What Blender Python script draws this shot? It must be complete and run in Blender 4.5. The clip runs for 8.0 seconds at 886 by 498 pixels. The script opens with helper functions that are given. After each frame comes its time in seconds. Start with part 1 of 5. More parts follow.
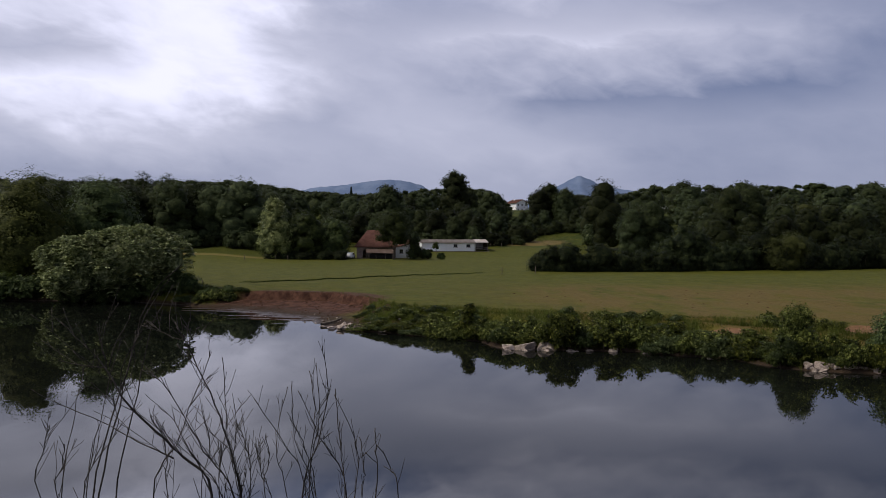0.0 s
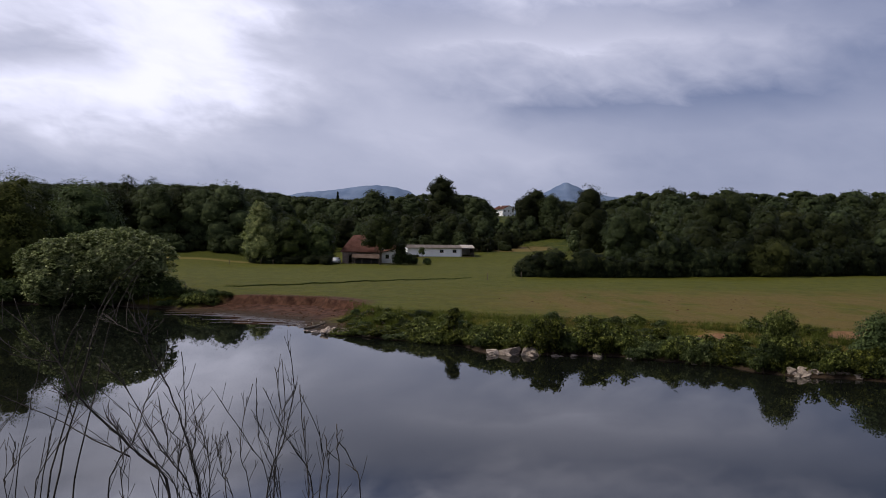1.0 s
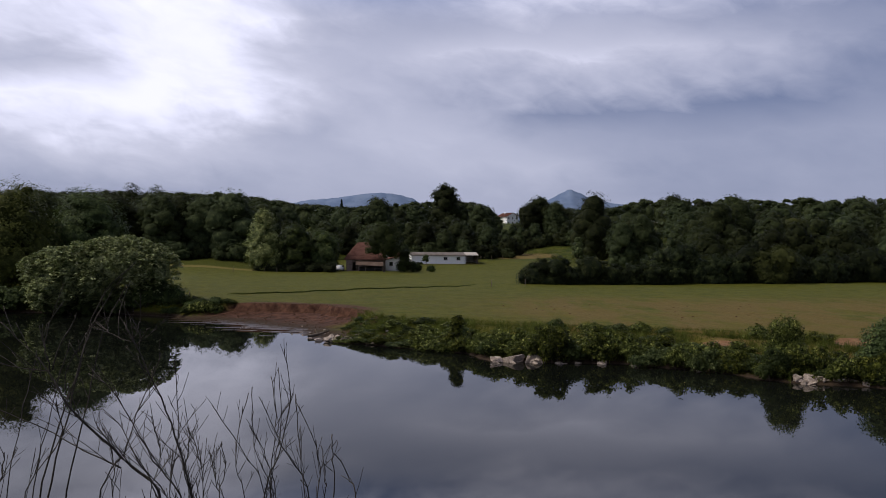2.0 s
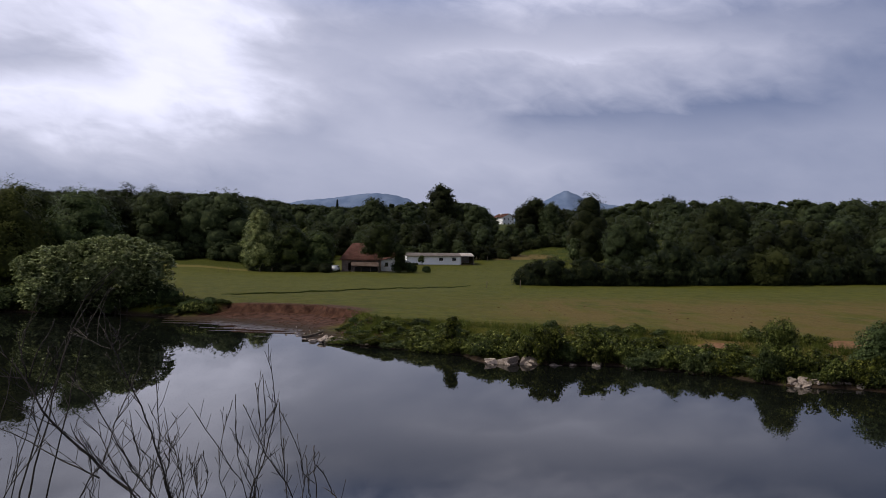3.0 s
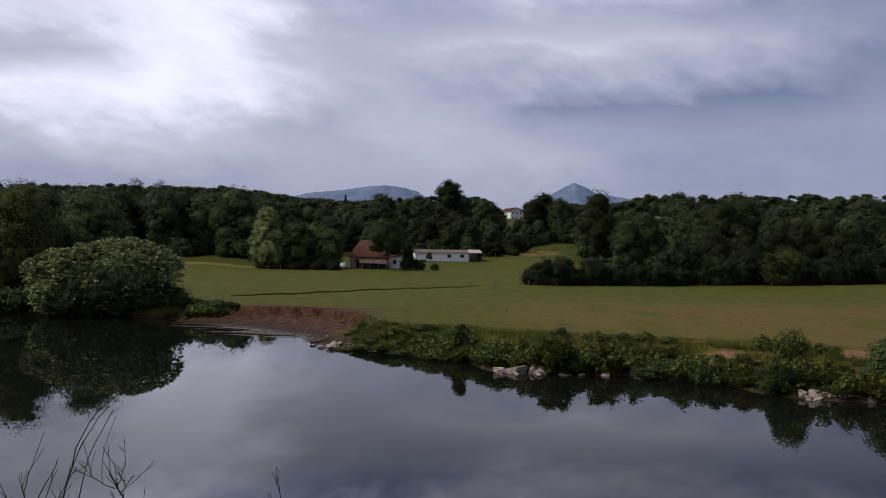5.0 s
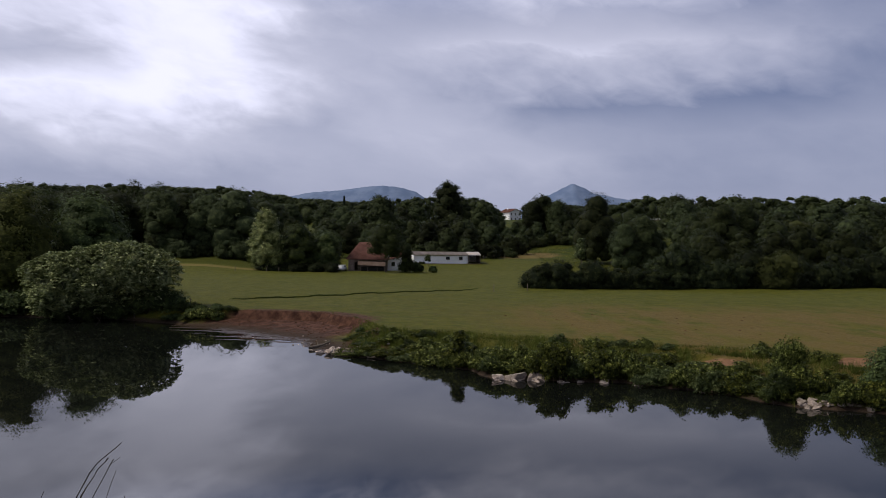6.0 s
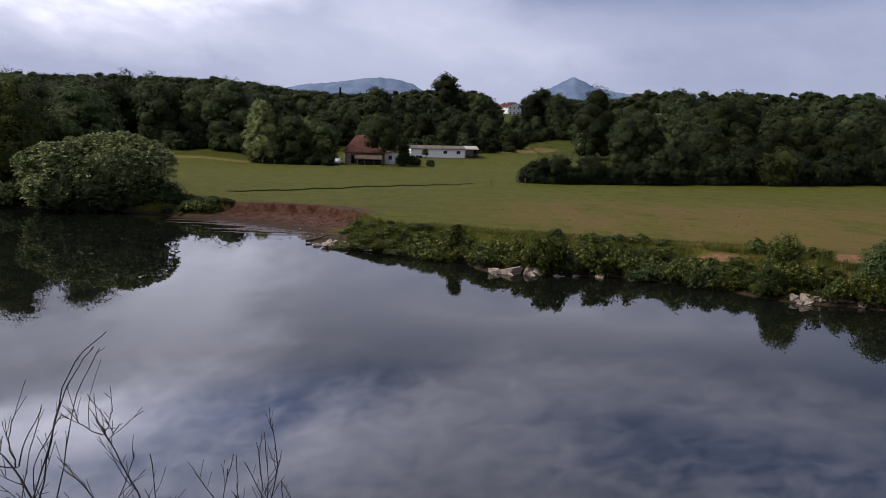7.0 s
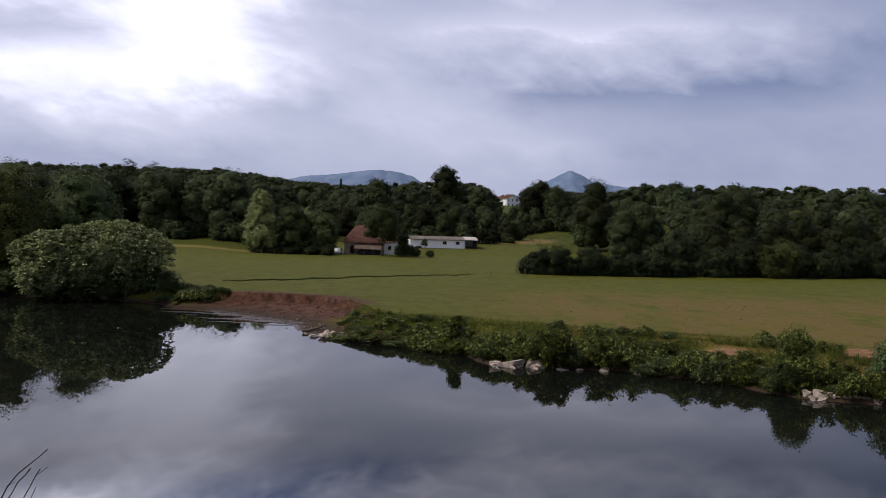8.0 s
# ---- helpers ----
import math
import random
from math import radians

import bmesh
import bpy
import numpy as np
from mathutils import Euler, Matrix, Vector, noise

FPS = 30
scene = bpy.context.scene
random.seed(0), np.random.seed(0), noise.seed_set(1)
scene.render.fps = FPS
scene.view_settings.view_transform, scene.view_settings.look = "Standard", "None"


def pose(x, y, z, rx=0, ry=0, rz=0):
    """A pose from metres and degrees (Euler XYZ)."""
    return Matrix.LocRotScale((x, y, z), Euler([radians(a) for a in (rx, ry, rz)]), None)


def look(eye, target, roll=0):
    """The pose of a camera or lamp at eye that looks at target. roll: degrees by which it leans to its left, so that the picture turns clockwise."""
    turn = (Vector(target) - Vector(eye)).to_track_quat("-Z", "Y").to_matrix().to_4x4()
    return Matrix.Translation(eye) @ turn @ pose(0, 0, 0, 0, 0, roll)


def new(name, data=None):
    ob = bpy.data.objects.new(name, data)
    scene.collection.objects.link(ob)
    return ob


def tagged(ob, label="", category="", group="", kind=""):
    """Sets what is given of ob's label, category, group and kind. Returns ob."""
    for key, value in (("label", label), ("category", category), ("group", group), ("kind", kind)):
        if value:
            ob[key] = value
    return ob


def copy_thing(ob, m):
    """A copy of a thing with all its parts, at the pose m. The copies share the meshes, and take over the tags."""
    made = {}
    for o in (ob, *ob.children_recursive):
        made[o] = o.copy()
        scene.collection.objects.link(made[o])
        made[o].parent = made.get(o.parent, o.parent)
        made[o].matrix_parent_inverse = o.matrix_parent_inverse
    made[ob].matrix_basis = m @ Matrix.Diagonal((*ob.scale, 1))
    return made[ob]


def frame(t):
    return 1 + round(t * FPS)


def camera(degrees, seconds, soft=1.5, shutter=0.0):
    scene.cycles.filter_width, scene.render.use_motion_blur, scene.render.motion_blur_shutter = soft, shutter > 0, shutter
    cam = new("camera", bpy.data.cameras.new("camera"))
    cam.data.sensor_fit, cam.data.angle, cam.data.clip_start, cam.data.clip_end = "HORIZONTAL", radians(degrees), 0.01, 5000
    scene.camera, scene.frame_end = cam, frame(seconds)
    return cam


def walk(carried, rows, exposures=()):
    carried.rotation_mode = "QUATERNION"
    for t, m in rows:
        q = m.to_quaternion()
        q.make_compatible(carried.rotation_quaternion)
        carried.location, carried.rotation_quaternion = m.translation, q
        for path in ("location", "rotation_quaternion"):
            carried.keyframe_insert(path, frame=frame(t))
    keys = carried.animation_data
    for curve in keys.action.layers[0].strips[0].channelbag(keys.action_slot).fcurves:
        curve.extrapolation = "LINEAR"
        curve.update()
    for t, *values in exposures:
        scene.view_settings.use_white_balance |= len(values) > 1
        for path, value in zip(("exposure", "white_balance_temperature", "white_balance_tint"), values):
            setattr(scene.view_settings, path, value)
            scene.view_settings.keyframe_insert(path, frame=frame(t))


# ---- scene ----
cam = camera(58.2, 8.0, 0.6)
PATH = [
    (0, (-0.172, 0.543, 8.843), (-0.164, 2.542, 8.789), 0.3),
    (0.5, (-0.071, 0.686, 8.755), (-0.039, 2.685, 8.702), 0.5),
    (1, (-0.004, 0.762, 8.709), (0.037, 2.761, 8.67), 0.6),
    (1.5, (0.009, 0.832, 8.69), (0.036, 2.832, 8.666), 0.4),
    (3, (0.124, 1.058, 8.739), (0.165, 3.057, 8.72), 0.7),
    (3.5, (0.094, 1.064, 8.919), (0.121, 3.064, 8.897), 0.3),
    (4, (0.092, 1.141, 9.217), (0.122, 3.141, 9.173), 0.5),
    (4.5, (0.091, 1.242, 9.58), (0.112, 3.242, 9.539), 0.7),
    (6, (0.029, 1.331, 10.388), (0.054, 3.331, 10.35), 0.9),
    (6.5, (0.063, 1.474, 10.434), (0.094, 3.464, 10.231), 1.0),
    (7, (0.041, 1.705, 10.29), (0.078, 3.682, 9.989), 1.4),
    (7.5, (0.018, 2.155, 10.213), (0.053, 4.145, 10.008), 1.4),
    (8, (-0.066, 2.828, 10.19), (-0.031, 4.827, 10.115), 1.7),
]
walk(cam, [(t, look(e, g, r)) for t, e, g, r in PATH],
     exposures=((0.0, -0.36), (0.5, -0.31), (1.5, -0.30), (3.0, -0.35), (4.5, -0.38), (6.0, -0.36), (7.0, -0.01), (8.0, -0.10)))

# ---------- sky, sun ----------
SUN_AZ, SUN_EL = -98.0, 50.0       # degrees left of +y, above the horizon
sun_dir = Vector((math.sin(radians(SUN_AZ)) * math.cos(radians(SUN_EL)),
                  math.cos(radians(SUN_AZ)) * math.cos(radians(SUN_EL)), math.sin(radians(SUN_EL))))
world = bpy.data.worlds.new("overcast_sky")
scene.world = world
world.use_nodes = True


class Nodes:
    """Short calls for building node trees."""

    def __init__(self, tree):
        self.t = tree
        tree.nodes.clear()

    def add(self, kind, ins=None):
        n = self.t.nodes.new(kind)
        for k, v in (ins or {}).items():
            if isinstance(v, bpy.types.NodeSocket):
                self.t.links.new(v, n.inputs[k])
            else:
                n.inputs[k].default_value = v
        return n

    def math(self, op, a, b=0.0, clamp=False):
        n = self.add("ShaderNodeMath", {0: a, 1: b})
        n.operation, n.use_clamp = op, clamp
        return n.outputs[0]

    def vec(self, op, a, b=(0, 0, 0)):
        n = self.add("ShaderNodeVectorMath", {0: a, 1: b})
        n.operation = op
        return n.outputs["Value"] if op in ("DOT_PRODUCT", "LENGTH", "DISTANCE") else n.outputs["Vector"]

    def noise(self, vector, scale, detail=4.0, rough=0.55, distort=0.0):
        return self.add("ShaderNodeTexNoise", {"Vector": vector, "Scale": scale, "Detail": detail, "Roughness": rough,
                                               "Distortion": distort}).outputs["Fac"]

    def ramp(self, fac, lo, hi, a=0.0, b=1.0):
        n = self.add("ShaderNodeMapRange")
        n.interpolation_type = "SMOOTHSTEP"
        for k, v in (("Value", fac), ("From Min", lo), ("From Max", hi), ("To Min", a), ("To Max", b)):
            if isinstance(v, bpy.types.NodeSocket):
                self.t.links.new(v, n.inputs[k])
            else:
                n.inputs[k].default_value = v
        return n.outputs["Result"]

    def mix(self, fac, a, b, blend="MIX"):
        n = self.add("ShaderNodeMix")
        n.data_type, n.blend_type = "RGBA", blend
        for i, v in ((0, fac), (6, a), (7, b)):
            if isinstance(v, bpy.types.NodeSocket):
                self.t.links.new(v, n.inputs[i])
            elif i:
                n.inputs[i].default_value = (*v, 1.0)
            else:
                n.inputs[i].default_value = v
        return n.outputs[2]

    def bump(self, height, strength, distance):
        return self.add("ShaderNodeBump", {"Height": height, "Strength": strength, "Distance": distance}).outputs["Normal"]


w = Nodes(world.node_tree)
d = w.add("ShaderNodeTexCoord").outputs["Generated"]
sep = w.add("ShaderNodeSeparateXYZ", {0: d})
az = w.math("ARCTAN2", sep.outputs["X"], sep.outputs["Y"])
el = w.math("ARCSINE", sep.outputs["Z"])
dome = w.add("ShaderNodeCombineXYZ", {0: az, 1: el, 2: 0.0}).outputs[0]
lay = w.add("ShaderNodeMapping")
lay.vector_type = "TEXTURE"
w.t.links.new(dome, lay.inputs["Vector"])
for key, value in (("Location", (0.42, 0.1, 0)), ("Rotation", (0, 0, radians(-10))), ("Scale", (1.0, 0.45, 1))):
    lay.inputs[key].default_value = value
lay = lay.outputs[0]
big = w.noise(lay, 3.4, 3.5, 0.5, 0.3)
small = w.noise(lay, 7.5, 4.0, 0.50, 0.3)
wisp = w.noise(lay, 19.0, 5.0, 0.55, 0.5)
# the cover's edges are drawn out by the wind
sway = w.math("SUBTRACT", w.noise(w.vec("ADD", lay, (3.1, 0.0, 0.0)), 7.0, 5.0, 0.55, 0.3), 0.5)
sway_up = w.math("ADD", w.math("MULTIPLY", w.math("SUBTRACT", small, 0.5), 0.062), w.math("MULTIPLY", w.math("SUBTRACT", wisp, 0.5), 0.03))
az_w = w.math("ADD", az, w.math("MULTIPLY", sway, 0.22))
el_w = w.math("ADD", w.math("ADD", el, 0.036), sway_up)


def cover(values, spread=34.0):
    """The cloud's brightness along one height of the sky, at even steps of azimuth from one side of the view to the other."""
    node = w.add("ShaderNodeValToRGB", {"Fac": w.math("ADD", w.math("MULTIPLY", az_w, 0.5 / radians(spread)), 0.5, True)})
    node.color_ramp.interpolation = "B_SPLINE"
    steps = node.color_ramp.elements
    last = len(values) - 1
    for i, v in enumerate(values):
        e = steps[0] if i == 0 else steps[len(steps) - 1] if i == last else steps.new(i / last)
        e.position, e.color = i / last, (v, v, v, 1)
    return w.math("ADD", node.outputs["Color"], 0.0)


LOW_COVER = (
    (3.4, (0.44, 0.42, 0.40, 0.42, 0.46, 0.48, 0.52, 0.50, 0.46, 0.38, 0.36, 0.38, 0.38)),
    (5.4, (0.46, 0.40, 0.40, 0.44, 0.48, 0.50, 0.54, 0.52, 0.44, 0.32, 0.30, 0.34, 0.34)),
    (7.4, (0.58, 0.58, 0.66, 0.72, 0.60, 0.52, 0.62, 0.64, 0.56, 0.38, 0.36, 0.38, 0.38)),
    (9.4, (0.80, 0.84, 0.90, 0.94, 0.46, 0.58, 0.72, 0.48, 0.44, 0.34, 0.38, 0.40, 0.40)),
    (11.4, (0.90, 0.94, 1.00, 1.00, 0.80, 0.58, 0.66, 0.22, 0.20, 0.24, 0.16, 0.30, 0.30)))
HIGH_COVER = (
    (13.3, (0.56, 0.58, 0.78, 1.10, 0.82, 0.62, 0.58, 0.56, 0.50, 0.64, 0.34, 0.26, 0.26)),
    (15.3, (0.84, 0.84, 0.80, 1.10, 0.76, 0.52, 0.74, 0.80, 0.74, 0.78, 0.50, 0.36, 0.32)),
    (17.4, (0.92, 0.86, 0.86, 1.00, 0.92, 0.48, 0.46, 0.58, 0.56, 0.46, 0.32, 0.26, 0.24)),
    (19.2, (0.62, 0.62, 0.80, 0.98, 0.50, 0.20, 0.28, 0.74, 0.66, 0.52, 0.46, 0.42, 0.36)),
    (20.8, (0.96, 0.98, 0.88, 0.56, 0.16, 0.20, 0.60, 0.72, 0.50, 0.40, 0.48, 0.42, 0.38)))
TOP_COVER = (
    (22.5, (0.90, 0.94, 0.80, 0.46, 0.14, 0.54, 0.78, 0.54, 0.32, 0.18, 0.18, 0.20, 0.26)),
    (24.2, (0.64, 0.58, 0.40, 0.28, 0.42, 0.68, 0.60, 0.66, 0.42, 0.14, 0.18, 0.32, 0.36)),
    (26.5, (0.52, 0.46, 0.48, 0.50, 0.56, 0.54, 0.56, 0.56, 0.46, 0.40, 0.44, 0.50, 0.50)))
level = None
for up, values in LOW_COVER + HIGH_COVER + TOP_COVER:
    row = cover(values)
    if level is not None:
        share = w.add("ShaderNodeMapRange", {"Value": el_w, "From Min": radians(before), "From Max": radians(up)}).outputs["Result"]
        level = w.math("ADD", level, w.math("MULTIPLY", share, w.math("SUBTRACT", row, last_row)))
    else:
        level = row
    before, last_row = up, row
swing = w.math("ADD", w.math("MULTIPLY", w.math("SUBTRACT", big, 0.5), 0.08),
               w.math("ADD", w.math("MULTIPLY", w.math("SUBTRACT", small, 0.5), 0.24), w.math("MULTIPLY", w.math("SUBTRACT", wisp, 0.5), w.ramp(sep.outputs["Z"], 0.24, 0.32, 0.14, 0.75))))
level = w.math("ADD", level, w.math("MULTIPLY", swing, w.ramp(sep.outputs["Z"], 0.06, 0.20, 0.35, 1.0)))
level = w.math("MAXIMUM", level, 0.06)
cloud = w.mix(w.math("MINIMUM", level, 1.0), (0.072, 0.125, 0.298), (0.89, 0.89, 1.08))
cloud = w.mix(w.ramp(sep.outputs["Z"], 0.0, 0.10, 0.6, 0.0), cloud, (0.42, 0.45, 0.64))
# band mirrored by the river is raised, sky overhead dimmed to cut ambient
lift = w.math("ADD", w.ramp(sep.outputs["Z"], 0.25, 0.40, 1.06, 2.35), w.ramp(sep.outputs["Z"], 0.45, 0.66, 0.0, -1.85))
lift = w.math("ADD", lift, w.ramp(level, 0.70, 1.0, 0.0, 0.34))
lift = w.math("ADD", lift, w.math("MULTIPLY", w.ramp(az, 0.10, -0.40, 0.0, 2.4), w.math("MULTIPLY", w.ramp(sep.outputs["Z"], 0.27, 0.35), w.ramp(sep.outputs["Z"], 0.44, 0.54, 1.0, 0.0))))
# unseen sky away from the bright side is dimmed to cut fill light
lift = w.math("MULTIPLY", lift, w.ramp(w.vec("DOT_PRODUCT", d, (-0.35, 0.94, 0.0)), -0.7, 0.45, 0.52, 1.0))
cloud = w.mix(1.0, cloud, w.add("ShaderNodeCombineColor", {0: lift, 1: lift, 2: lift}).outputs[0], "MULTIPLY")
sky = w.add("ShaderNodeTexSky")
sky.sky_type, sky.sun_disc, sky.sun_elevation, sky.sun_rotation = "NISHITA", False, radians(SUN_EL), radians(SUN_AZ)
blue = w.mix(1.0, sky.outputs[0], (0.10, 0.10, 0.10), "MULTIPLY")
both = w.mix(0.93, blue, cloud)
w.add("ShaderNodeOutputWorld", {"Surface": w.add("ShaderNodeBackground", {"Color": both, "Strength": 1.0}).outputs[0]})

sun = new("sun", bpy.data.lights.new("sun", "SUN"))
sun.data.energy, sun.data.angle, sun.data.color = 3.3, radians(6), (1.0, 0.92, 0.78)
sun.matrix_world = look(sun_dir * 100, (0, 0, 0))


# ---------- materials ----------
def material(name, build):
    m = bpy.data.materials.new(name)
    m.use_nodes = True
    n = Nodes(m.node_tree)
    n.add("ShaderNodeOutputMaterial", {"Surface": build(n)})
    return m


def surface(n, color, rough=0.8, normal=None, metal=0.0, spec=0.3):
    ins = {"Base Color": color if isinstance(color, bpy.types.NodeSocket) else (*color, 1), "Roughness": rough,
           "Metallic": metal, "Specular IOR Level": spec}
    if normal is not None:
        ins["Normal"] = normal
    return n.add("ShaderNodeBsdfPrincipled", ins).outputs[0]


def plain(name, a, b, scale, rough=0.8, relief=0.02, metal=0.0, streak=(1, 1, 1), per_object=0.0, spec=0.15):
    """Two tones in two scales of noise, with a fine relief."""
    def build(n):
        at = n.add("ShaderNodeMapping", {"Vector": n.add("ShaderNodeTexCoord").outputs["Object"], "Scale": streak}).outputs[0]
        f1, f2 = n.noise(at, scale, 5), n.noise(at, scale * 7.3, 4)
        fac = n.ramp(n.math("ADD", n.math("MULTIPLY", f1, 0.6), n.math("MULTIPLY", f2, 0.4)), 0.3, 0.7)
        col = n.mix(fac, a, b)
        if per_object:
            r = n.add("ShaderNodeObjectInfo").outputs["Random"]
            col = n.mix(1.0, col, n.add("ShaderNodeCombineColor", {i: n.ramp(r, 0, 1, 1 - per_object, 1 + per_object) for i in range(3)}).outputs[0], "MULTIPLY")
        return surface(n, col, rough, n.bump(f2, 0.5, relief), metal, spec)
    return material(name, build)


def foliage(name, dark, light, tip=(0.16, 0.19, 0.05), through_light=0.22, rough=0.65, vary=1.0, spray=1.1):
    """Leaves: each one, each spray of them and each plant has its own tone."""
    def build(n):
        leafwise = n.add("ShaderNodeNewGeometry").outputs["Random Per Island"]
        spraywise = n.ramp(n.noise(n.add("ShaderNodeTexCoord").outputs["Object"], spray, 3, 0.6), 0.36, 0.66)
        island = n.math("ADD", n.math("MULTIPLY", leafwise, 0.38), n.math("MULTIPLY", spraywise, 0.62))
        plant = n.add("ShaderNodeObjectInfo").outputs["Random"]
        col = n.mix(n.ramp(island, 0.05, 0.95), dark, light)
        col = n.mix(n.ramp(island, 0.70, 0.96, 0.0, 0.75), col, tip)
        hue = n.add("ShaderNodeHueSaturation", {"Hue": n.ramp(plant, 0, 1, 0.5 - 0.006 * vary, 0.5 + 0.014 * vary), "Saturation": n.ramp(plant, 0, 1, 1 + 0.05 * vary, 1 - 0.12 * vary),
                                                "Value": n.ramp(plant, 0, 1, 1 - 0.42 * vary, 1 + 0.5 * vary), "Fac": 1.0, "Color": col}).outputs[0]
        leaf = surface(n, hue, rough, None, 0.0, 0.12)
        back = n.add("ShaderNodeBsdfTranslucent", {"Color": n.mix(0.35, hue, (0.12, 0.17, 0.03))}).outputs[0]
        return n.add("ShaderNodeMixShader", {0: through_light, 1: leaf, 2: back}).outputs[0]
    return material(name, build)


def ellipse(n, p, cx, cy, rx, ry, turn=0.0, rag=0.5, scale=0.35):
    """1 inside a ragged patch of ground, 0 outside."""
    place = n.add("ShaderNodeMapping")
    place.vector_type = "TEXTURE"
    n.t.links.new(p, place.inputs["Vector"])
    for k, v in (("Location", (cx, cy, 0)), ("Rotation", (0, 0, radians(turn))), ("Scale", (rx, ry, 1))):
        place.inputs[k].default_value = v
    q = place.outputs[0]
    s = n.add("ShaderNodeSeparateXYZ", {0: q})
    r = n.math("SQRT", n.math("ADD", n.math("POWER", s.outputs[0], 2.0), n.math("POWER", s.outputs[1], 2.0)))
    r = n.math("ADD", r, n.math("MULTIPLY", n.math("SUBTRACT", n.noise(p, scale, 5, 0.65), 0.5), rag * 2))
    return n.ramp(r, 1.1, 0.85)


def build_ground(n):
    p = n.add("ShaderNodeNewGeometry").outputs["Position"]
    s = n.add("ShaderNodeSeparateXYZ", {0: p})
    stretched = n.add("ShaderNodeMapping", {"Vector": p, "Scale": (0.8, 1, 1)}).outputs[0]
    wide, mid, fine = n.noise(p, 0.035, 4), n.noise(stretched, 0.85, 6, 0.70), n.noise(p, 3.5, 6, 0.7)
    grass = n.mix(n.ramp(mid, 0.34, 0.66), (0.050, 0.057, 0.0052), (0.088, 0.087, 0.0095))
    dry = n.math("MULTIPLY", n.math("MULTIPLY", n.ramp(n.noise(p, 0.07, 4, 0.6), 0.36, 0.60), n.ramp(fine, 0.25, 0.7, 0.55, 1.0)),
                 n.math("MULTIPLY", n.ramp(s.outputs["X"], -6, 20), n.ramp(s.outputs["Y"], 112, 84)))
    grass = n.mix(n.math("MULTIPLY", dry, 0.5), grass, (0.145, 0.092, 0.024))
    grass = n.mix(n.ramp(fine, 0.45, 0.75, 0.0, 0.5), grass, (0.046, 0.050, 0.006))
    tufts = n.add("ShaderNodeMapping", {"Vector": p, "Scale": (1, 0.3, 1)}).outputs[0]
    speck = n.math("MULTIPLY", n.ramp(n.noise(tufts, 1.2, 5, 0.72), 0.50, 0.66), n.ramp(s.outputs["Y"], 130, 90))
    grass = n.mix(n.math("MULTIPLY", speck, 0.6), grass, (0.060, 0.048, 0.010))
    grass = n.mix(n.math("MULTIPLY", n.ramp(n.noise(tufts, 2.4, 5, 0.7), 0.55, 0.75), 0.4), grass, (0.14, 0.135, 0.022))
    worn = n.math("MULTIPLY", n.ramp(n.noise(tufts, 0.40, 5, 0.6), 0.40, 0.56), n.math("MULTIPLY", n.ramp(s.outputs["X"], 2, 16), n.ramp(s.outputs["Y"], 108, 92)))
    grass = n.mix(n.math("MULTIPLY", worn, 0.75), grass, n.mix(n.ramp(fine, 0.3, 0.7), (0.072, 0.048, 0.013), (0.160, 0.110, 0.036)))
    rough_far = n.ramp(s.outputs["Y"], 212, 230)
    grass = n.mix(n.math("MULTIPLY", rough_far, n.ramp(n.noise(p, 0.25, 5, 0.7), 0.35, 0.65)), grass, (0.030, 0.046, 0.008))
    # rougher grass before the wood, with the shade there put into its colour
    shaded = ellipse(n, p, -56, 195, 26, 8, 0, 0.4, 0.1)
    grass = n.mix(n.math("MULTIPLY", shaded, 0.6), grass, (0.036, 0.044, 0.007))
    tan = ellipse(n, p, -53, 181, 15, 3.6, 3, 0.4, 0.1)
    grass = n.mix(n.math("MULTIPLY", tan, 0.55), grass, (0.20, 0.15, 0.06))
    tan2 = ellipse(n, p, 24, 236, 14, 8, 0, 0.5, 0.1)
    grass = n.mix(n.math("MULTIPLY", tan2, 0.6), grass, (0.20, 0.13, 0.055))
    earth = n.mix(n.ramp(n.noise(p, 1.3, 6, 0.7), 0.3, 0.7), (0.034, 0.015, 0.010), (0.102, 0.050, 0.032))
    pale = n.mix(n.ramp(n.noise(p, 2.0, 6, 0.7), 0.3, 0.7), (0.14, 0.072, 0.036), (0.24, 0.135, 0.075))
    col = n.mix(ellipse(n, p, -15.8, 83.4, 10.6, 7.4, -16, 0.22), grass, earth)
    col = n.mix(ellipse(n, p, -5.6, 72.6, 2.6, 4.2, 20, 0.5, 0.6), col, earth)
    col = n.mix(ellipse(n, p, 21.7, 60.2, 1.6, 1.1, 0, 0.5, 0.8), col, pale)
    col = n.mix(ellipse(n, p, 31.3, 59.2, 1.5, 1.0, 0, 0.5, 0.8), col, pale)
    low = n.ramp(n.math("ADD", s.outputs["Z"], n.math("MULTIPLY", n.math("SUBTRACT", mid, 0.5), 0.5)), 0.50, 0.15)
    col = n.mix(low, col, n.mix(fine, (0.026, 0.018, 0.012), (0.060, 0.040, 0.027)))
    wet = n.ramp(s.outputs["Z"], 0.16, 0.02, 0.9, 0.40)
    return surface(n, col, wet, n.bump(n.math("ADD", fine, n.math("MULTIPLY", n.noise(p, 1.6, 5, 0.6), 1.2)), 0.8, 0.12), 0.0, 0.1)


